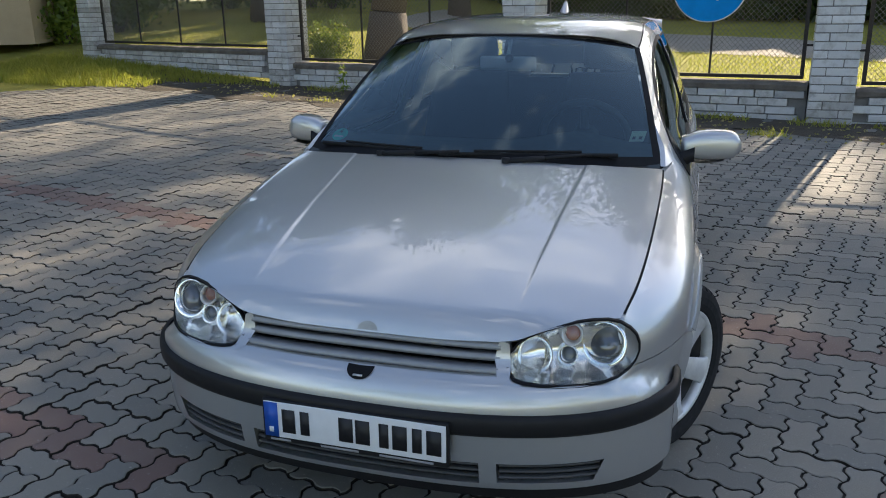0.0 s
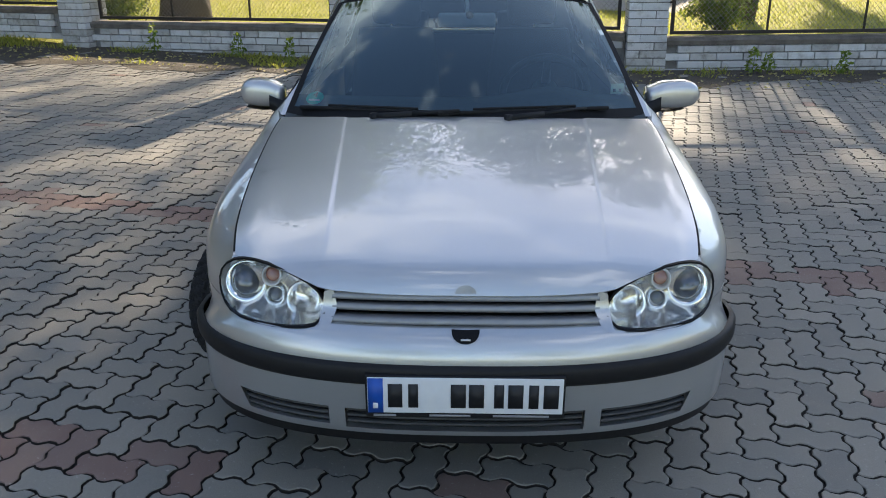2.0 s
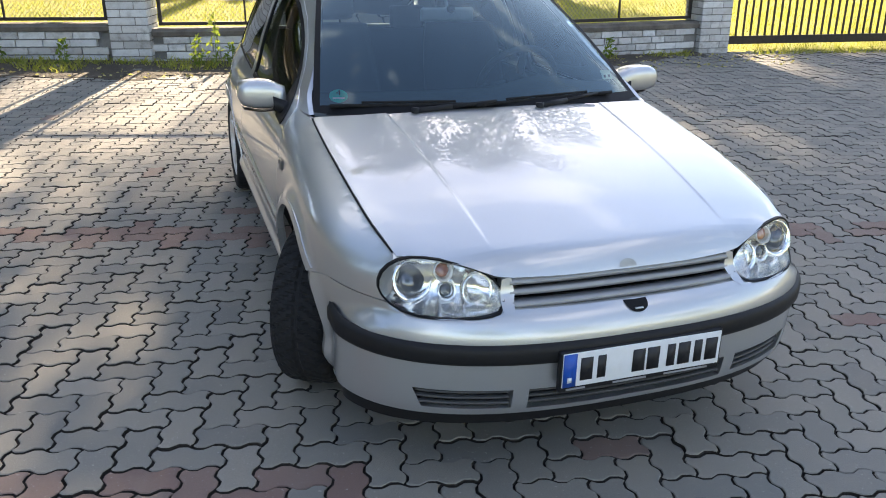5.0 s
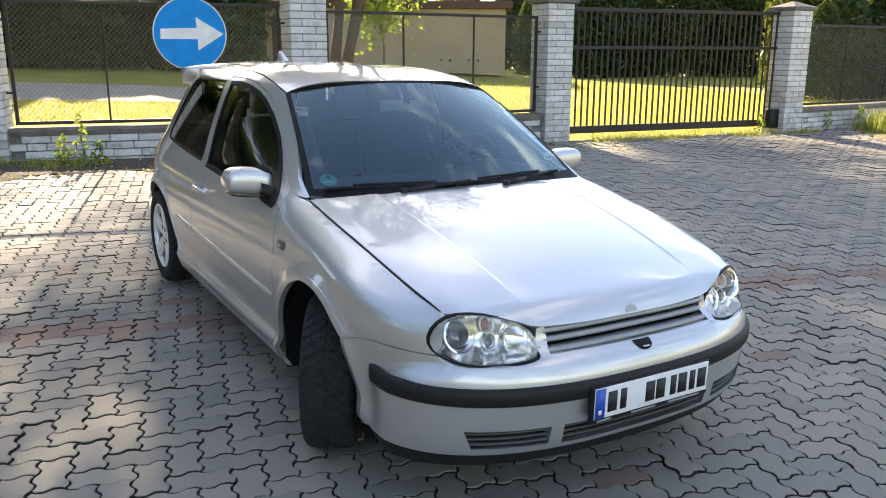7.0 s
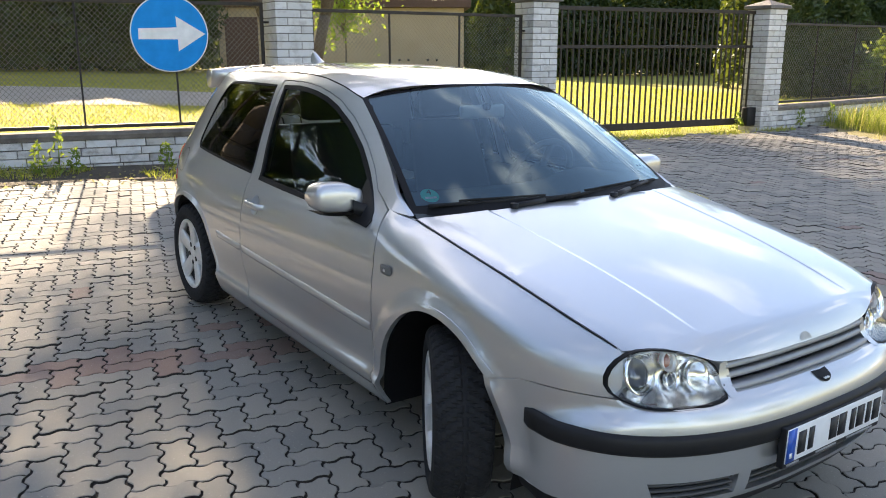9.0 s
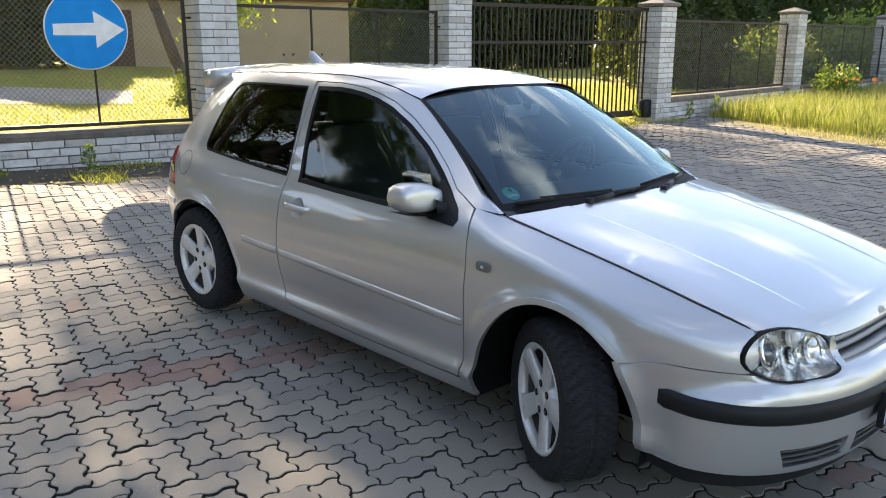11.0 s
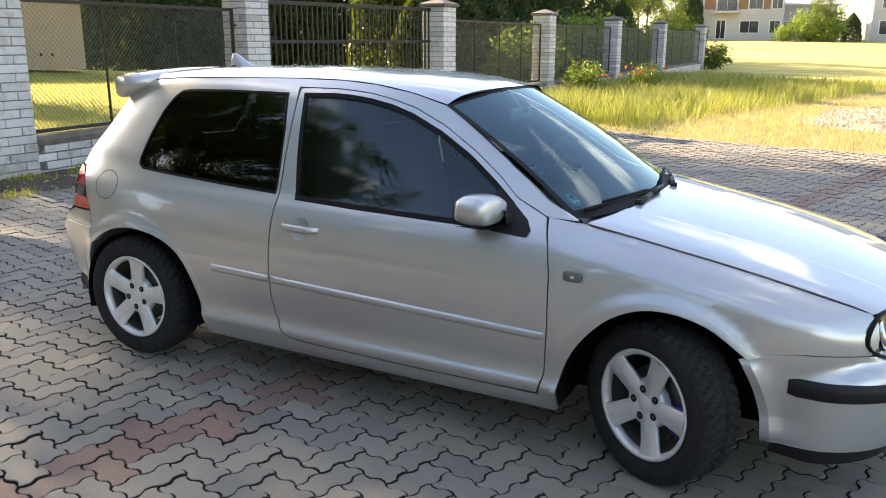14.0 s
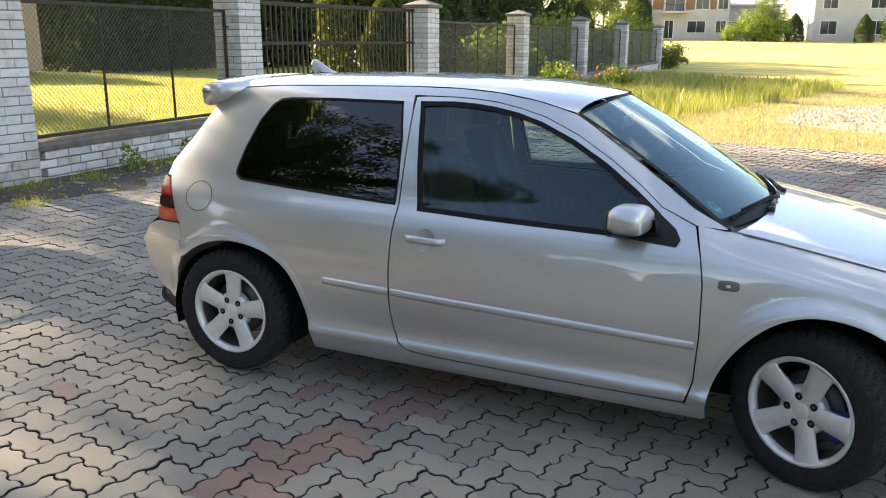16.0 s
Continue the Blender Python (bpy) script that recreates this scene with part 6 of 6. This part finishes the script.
for k in range(36):
    a = 2 * math.pi * k / 36
    c0 = hubp + .187 * (math.cos(a) * uu + math.sin(a) * vv)
    rad = (math.cos(a) * uu + math.sin(a) * vv)
    ring.append([c0 + .017 * (math.cos(2 * math.pi * q / 8) * rad + math.sin(2 * math.pi * q / 8) * axis) for q in range(8)])
ring.append(ring[0])
loft(bm, ring, True)
bmesh.ops.remove_doubles(bm, verts=bm.verts, dist=1e-5)
wheel_rim = part("steering_wheel", bm, M["dash"], car)
bm = bmesh.new()
for a in (0.1, math.pi - .1, -math.pi / 2):
    tube(bm, hubp, hubp + .18 * (math.cos(a) * uu + math.sin(a) * vv), .024, 6, .016)
tube(bm, hubp - axis * .16, hubp + axis * .03, .07, 14, .06)
part("steering_hub", bm, M["dash"], wheel_rim)
bm = bmesh.new()
box(bm, -.115, .135, .862, .885, 1.185, 1.245, .012)
tube(bm, (.01, .87, 1.24), (.01, .93, 1.31), .008, 8)
im = part("interior_mirror", bm, M["sticker_white"], car, "pale interior mirror")
bm = bmesh.new()
tube(bm, (.02, .845, 1.238), (.02, .868, 1.238), .017, 14)
part("mirror_sensor", bm, M["black_plastic"], im)

# ---- wheels ----


def wheel_at(m):
    hub = new("wheel")
    hub.parent = car
    hub.matrix_local = m
    bm = bmesh.new()
    prof = [(.085, .215), (.098, .225), (.104, .245), (.105, .270), (.100, .292), (.090, .305), (.078, .3115), (.064, .3145), (.048, .316), (.030, .3165), (.012, .317), (.004, .317), (-.004, .317), (-.012, .317), (-.030, .3165), (-.048, .316), (-.064, .3145), (-.078, .3115), (-.090, .305), (-.100, .292), (-.105, .270), (-.104, .245), (-.098, .225), (-.085, .215)]
    n = 432
    rows = []
    for k in range(n):
        a = 2 * math.pi * k / n
        row = []
        for x, r in prof:
            if r > .300:
                ph = (k / n * 45 - abs(x) * 15.0) % 1.0
                if abs(x) < .005 or (ph < .28 and abs(x) > .010):
                    r -= .009
                elif abs(abs(x) - .048) < .004:
                    r -= .003
            row.append((-x, r * math.cos(a), r * math.sin(a)))
        rows.append(row)
    rows.append(rows[0])
    loft(bm, rows)
    bmesh.ops.remove_doubles(bm, verts=bm.verts, dist=1e-5)
    part("tyre", bm, M["rubber"], hub, "black tyre with directional tread", False)
    bm = bmesh.new()
    lathe(bm, [(-.090, .214), (-.096, .218), (-.098, .212), (-.094, .203), (-.084, .194), (-.070, .192), (-.060, .196)], 64)
    rim = part("rim", bm, M["alloy"], hub, "silver five-spoke alloy rim")
    # alloy barrel given the dark steel, so the rim's inside reads as shaded
    bm = bmesh.new()
    lathe(bm, [(-.061, .196), (-.030, .190), (.06, .188), (.095, .212)], 48)
    part("rim_barrel", bm, M["steel"], rim, "inner rim barrel in grey darkened for the shade inside")
    for k in range(5):
        a = 2 * math.pi * k / 5 + math.pi / 2
        bm = bmesh.new()
        rows = []
        for r, w, x, th in ((.020, .030, -.0762, .03), (.060, .040, -.0770, .03), (.10, .0425, -.0800, .026), (.145, .045, -.085, .024), (.180, .049, -.090, .022), (.200, .064, -.0925, .02)):
            rows.append([(x + th, r, -w * .8), (x + .006, r, -w), (x, r, -w * .86), (x - .0015, r, 0), (x, r, w * .86), (x + .006, r, w), (x + th, r, w * .8)])
        loft(bm, rows)
        bmesh.ops.rotate(bm, verts=bm.verts, cent=(0, 0, 0), matrix=Matrix.Rotation(a, 3, "X"))
        part("spoke", bm, M["alloy"], rim)
    bm = bmesh.new()
    lathe(bm, [(-.040, .098), (-.066, .095), (-.0745, .086), (-.0768, .070), (-.0774, .037), (-.073, .035), (-.073, .0335), (-.0785, .032), (-.0805, .026), (-.0808, .001)], 40)
    part("hub_centre", bm, M["alloy"], rim)
    for k in range(5):
        a = 2 * math.pi * (k + .5) / 5 + math.pi / 2
        c, s = math.cos(a), math.sin(a)
        # black disc on the hub, painting the shade of a deep bolt hole
        bm = bmesh.new()
        tube(bm, (-.0790, .058 * c, .058 * s), (-.060, .058 * c, .058 * s), .0150, 16)
        part("bolt_recess", bm, M["gasket_gap_black"], rim)
        bm = bmesh.new()
        tube(bm, (-.0797, .058 * c, .058 * s), (-.060, .058 * c, .058 * s), .0070, 6)
        part("wheel_bolt", bm, M["steel"], rim)
    bm = bmesh.new()
    lathe(bm, [(-.012, .05), (-.014, .14), (.008, .142), (.010, .05)], 48)
    part("brake_disc", bm, M["steel"], hub)
    return hub


SMALLER = Matrix.Diagonal((.94, .93, .93, 1))
RIGHT_FRONT = pose(-.757, -.008, .293, 0, 0, -30) @ SMALLER @ pose(0, 0, 0, 20)
wheel = wheel_at(RIGHT_FRONT)
bm = bmesh.new()
rows = []
for k in range(7):
    a = -.42 + .84 * k / 6
    rows.append([(x, r * math.cos(a), r * math.sin(a)) for x, r in ((-.045, .085), (-.045, .165), (.03, .170), (.03, .085))])
g = loft(bm, rows, True)
bm.faces.new(g[0])
bm.faces.new(g[-1])
bmesh.ops.rotate(bm, verts=bm.verts, cent=(0, 0, 0), matrix=Matrix.Rotation(radians(180 + 12 - 20), 3, "X"))
part("brake_caliper", bm, M["blue_caliper"], wheel, "blue brake caliper")
for m in (pose(-.742, 2.511, .297) @ SMALLER @ pose(0, 0, 0, 7), pose(.757, -.008, .293, 0, 0, -28) @ SMALLER @ pose(0, 0, 0, 40, 0, 180), pose(.742, 2.511, .297) @ SMALLER @ pose(0, 0, 0, 10, 0, 180)):
    other = wheel.copy()
    scene.collection.objects.link(other)
    other.matrix_local = m
    made = {wheel: other}
    for o in wheel.children_recursive:
        if o.name.startswith("brake_caliper"):
            continue
        q = o.copy()
        scene.collection.objects.link(q)
        q.parent = made[o.parent]
        made[o] = q
bm = bmesh.new()
box(bm, -.49, .49, -.30, 2.9, .19, .215, .01)
box(bm, -.50, .50, -.62, -.2, .20, .60, .03)
part("underbody", bm, M["gasket_gap_black"], car)

# ---- the paving blocks ----
def paver_mesh(name, mat):
    bm = bmesh.new()
    rings = [[bm.verts.new((v.x, v.y, z)) for v, z in ring] for ring in paver_rings(8)]
    for level, (a, b) in enumerate(zip(rings, rings[1:])):
        for k in range(len(a)):
            bm.faces.new((a[k], b[k], b[(k + 1) % len(a)], a[(k + 1) % len(a)])).material_index = level
    bm.faces.new(rings[0])
    me = mesh_of(name, bm, mat, False)
    me.materials.append(M["sand"])
    return me


pavement = bpy.data.objects["pavement"]
NEAR = [(-2.3, -1.2), (2.2, -1.2), (2.2, .4), (-1.0, .4), (-1.0, 2.4), (-2.3, 2.4)]
blocks = herringbone(lambda x, y: inside(x, y, pave_loop) and -11 < x < 17.5 and y > -8.5)
rng = random.Random(4)
me_grey, me_red = paver_mesh("paver", M["paver"]), paver_mesh("paver_red", M["paver_red"])
joined = {False: ([], [], []), True: ([], [], [])}
count = 0
rings4 = paver_rings(4)
rings8 = paver_rings(8)
rings_far = [rings4[0], rings4[2]]
for x, y, t in blocks:
    red = is_red(x, y) and rng.random() < .93 or rng.random() < .004
    turn = radians(t) + PAVE_TURN + rng.gauss(0, .006)
    dz = rng.gauss(0, .0022)
    tilt = (rng.gauss(0, .006), rng.gauss(0, .006))
    z = ground_z(x, y) + dz
    if inside(x, y, NEAR) and count < 300:
        ob = new("paver", me_red if red else me_grey)
        ob.parent = pavement
        ob.matrix_world = Matrix.Translation((x, y, z)) @ Euler((tilt[0], tilt[1], turn)).to_matrix().to_4x4()
        count += 1
        continue
    verts, faces, sides = joined[red]
    near = -4.2 < x < 4.4 and -2.8 < y < 4.6
    rings = rings8 if near else rings4 if -7 < x < 8 and -2.8 < y < 7 else rings_far
    base, n = len(verts), len(rings[0])
    c, s = math.cos(turn), math.sin(turn)
    for ring in rings:
        for v, h in ring:
            X, Y = v.x * c - v.y * s, v.x * s + v.y * c
            verts.append((x + X, y + Y, z + h - .0129 * X + .0146 * Y + tilt[0] * Y - tilt[1] * X))
    faces.append([base + k for k in range(n)])
    sides.append(0)
    for r in range(len(rings) - 1):
        for k in range(n):
            a, b = base + r * n, base + (r + 1) * n
            faces.append((a + k, b + k, b + (k + 1) % n, a + (k + 1) % n))
            sides.append(1 if r == len(rings) - 2 else 0)
for red, (verts, faces, sides) in joined.items():
    me = bpy.data.meshes.new("pavers")
    me.from_pydata(verts, [], faces)
    me.materials.append(M["paver_red" if red else "paver"])
    me.materials.append(M["sand"])
    me.polygons.foreach_set("material_index", sides)
    ob = new("paver_field", me)
    ob.parent = pavement
    tagged(ob, "red concrete paving blocks" if red else "grey concrete paving blocks", kind="stuff")
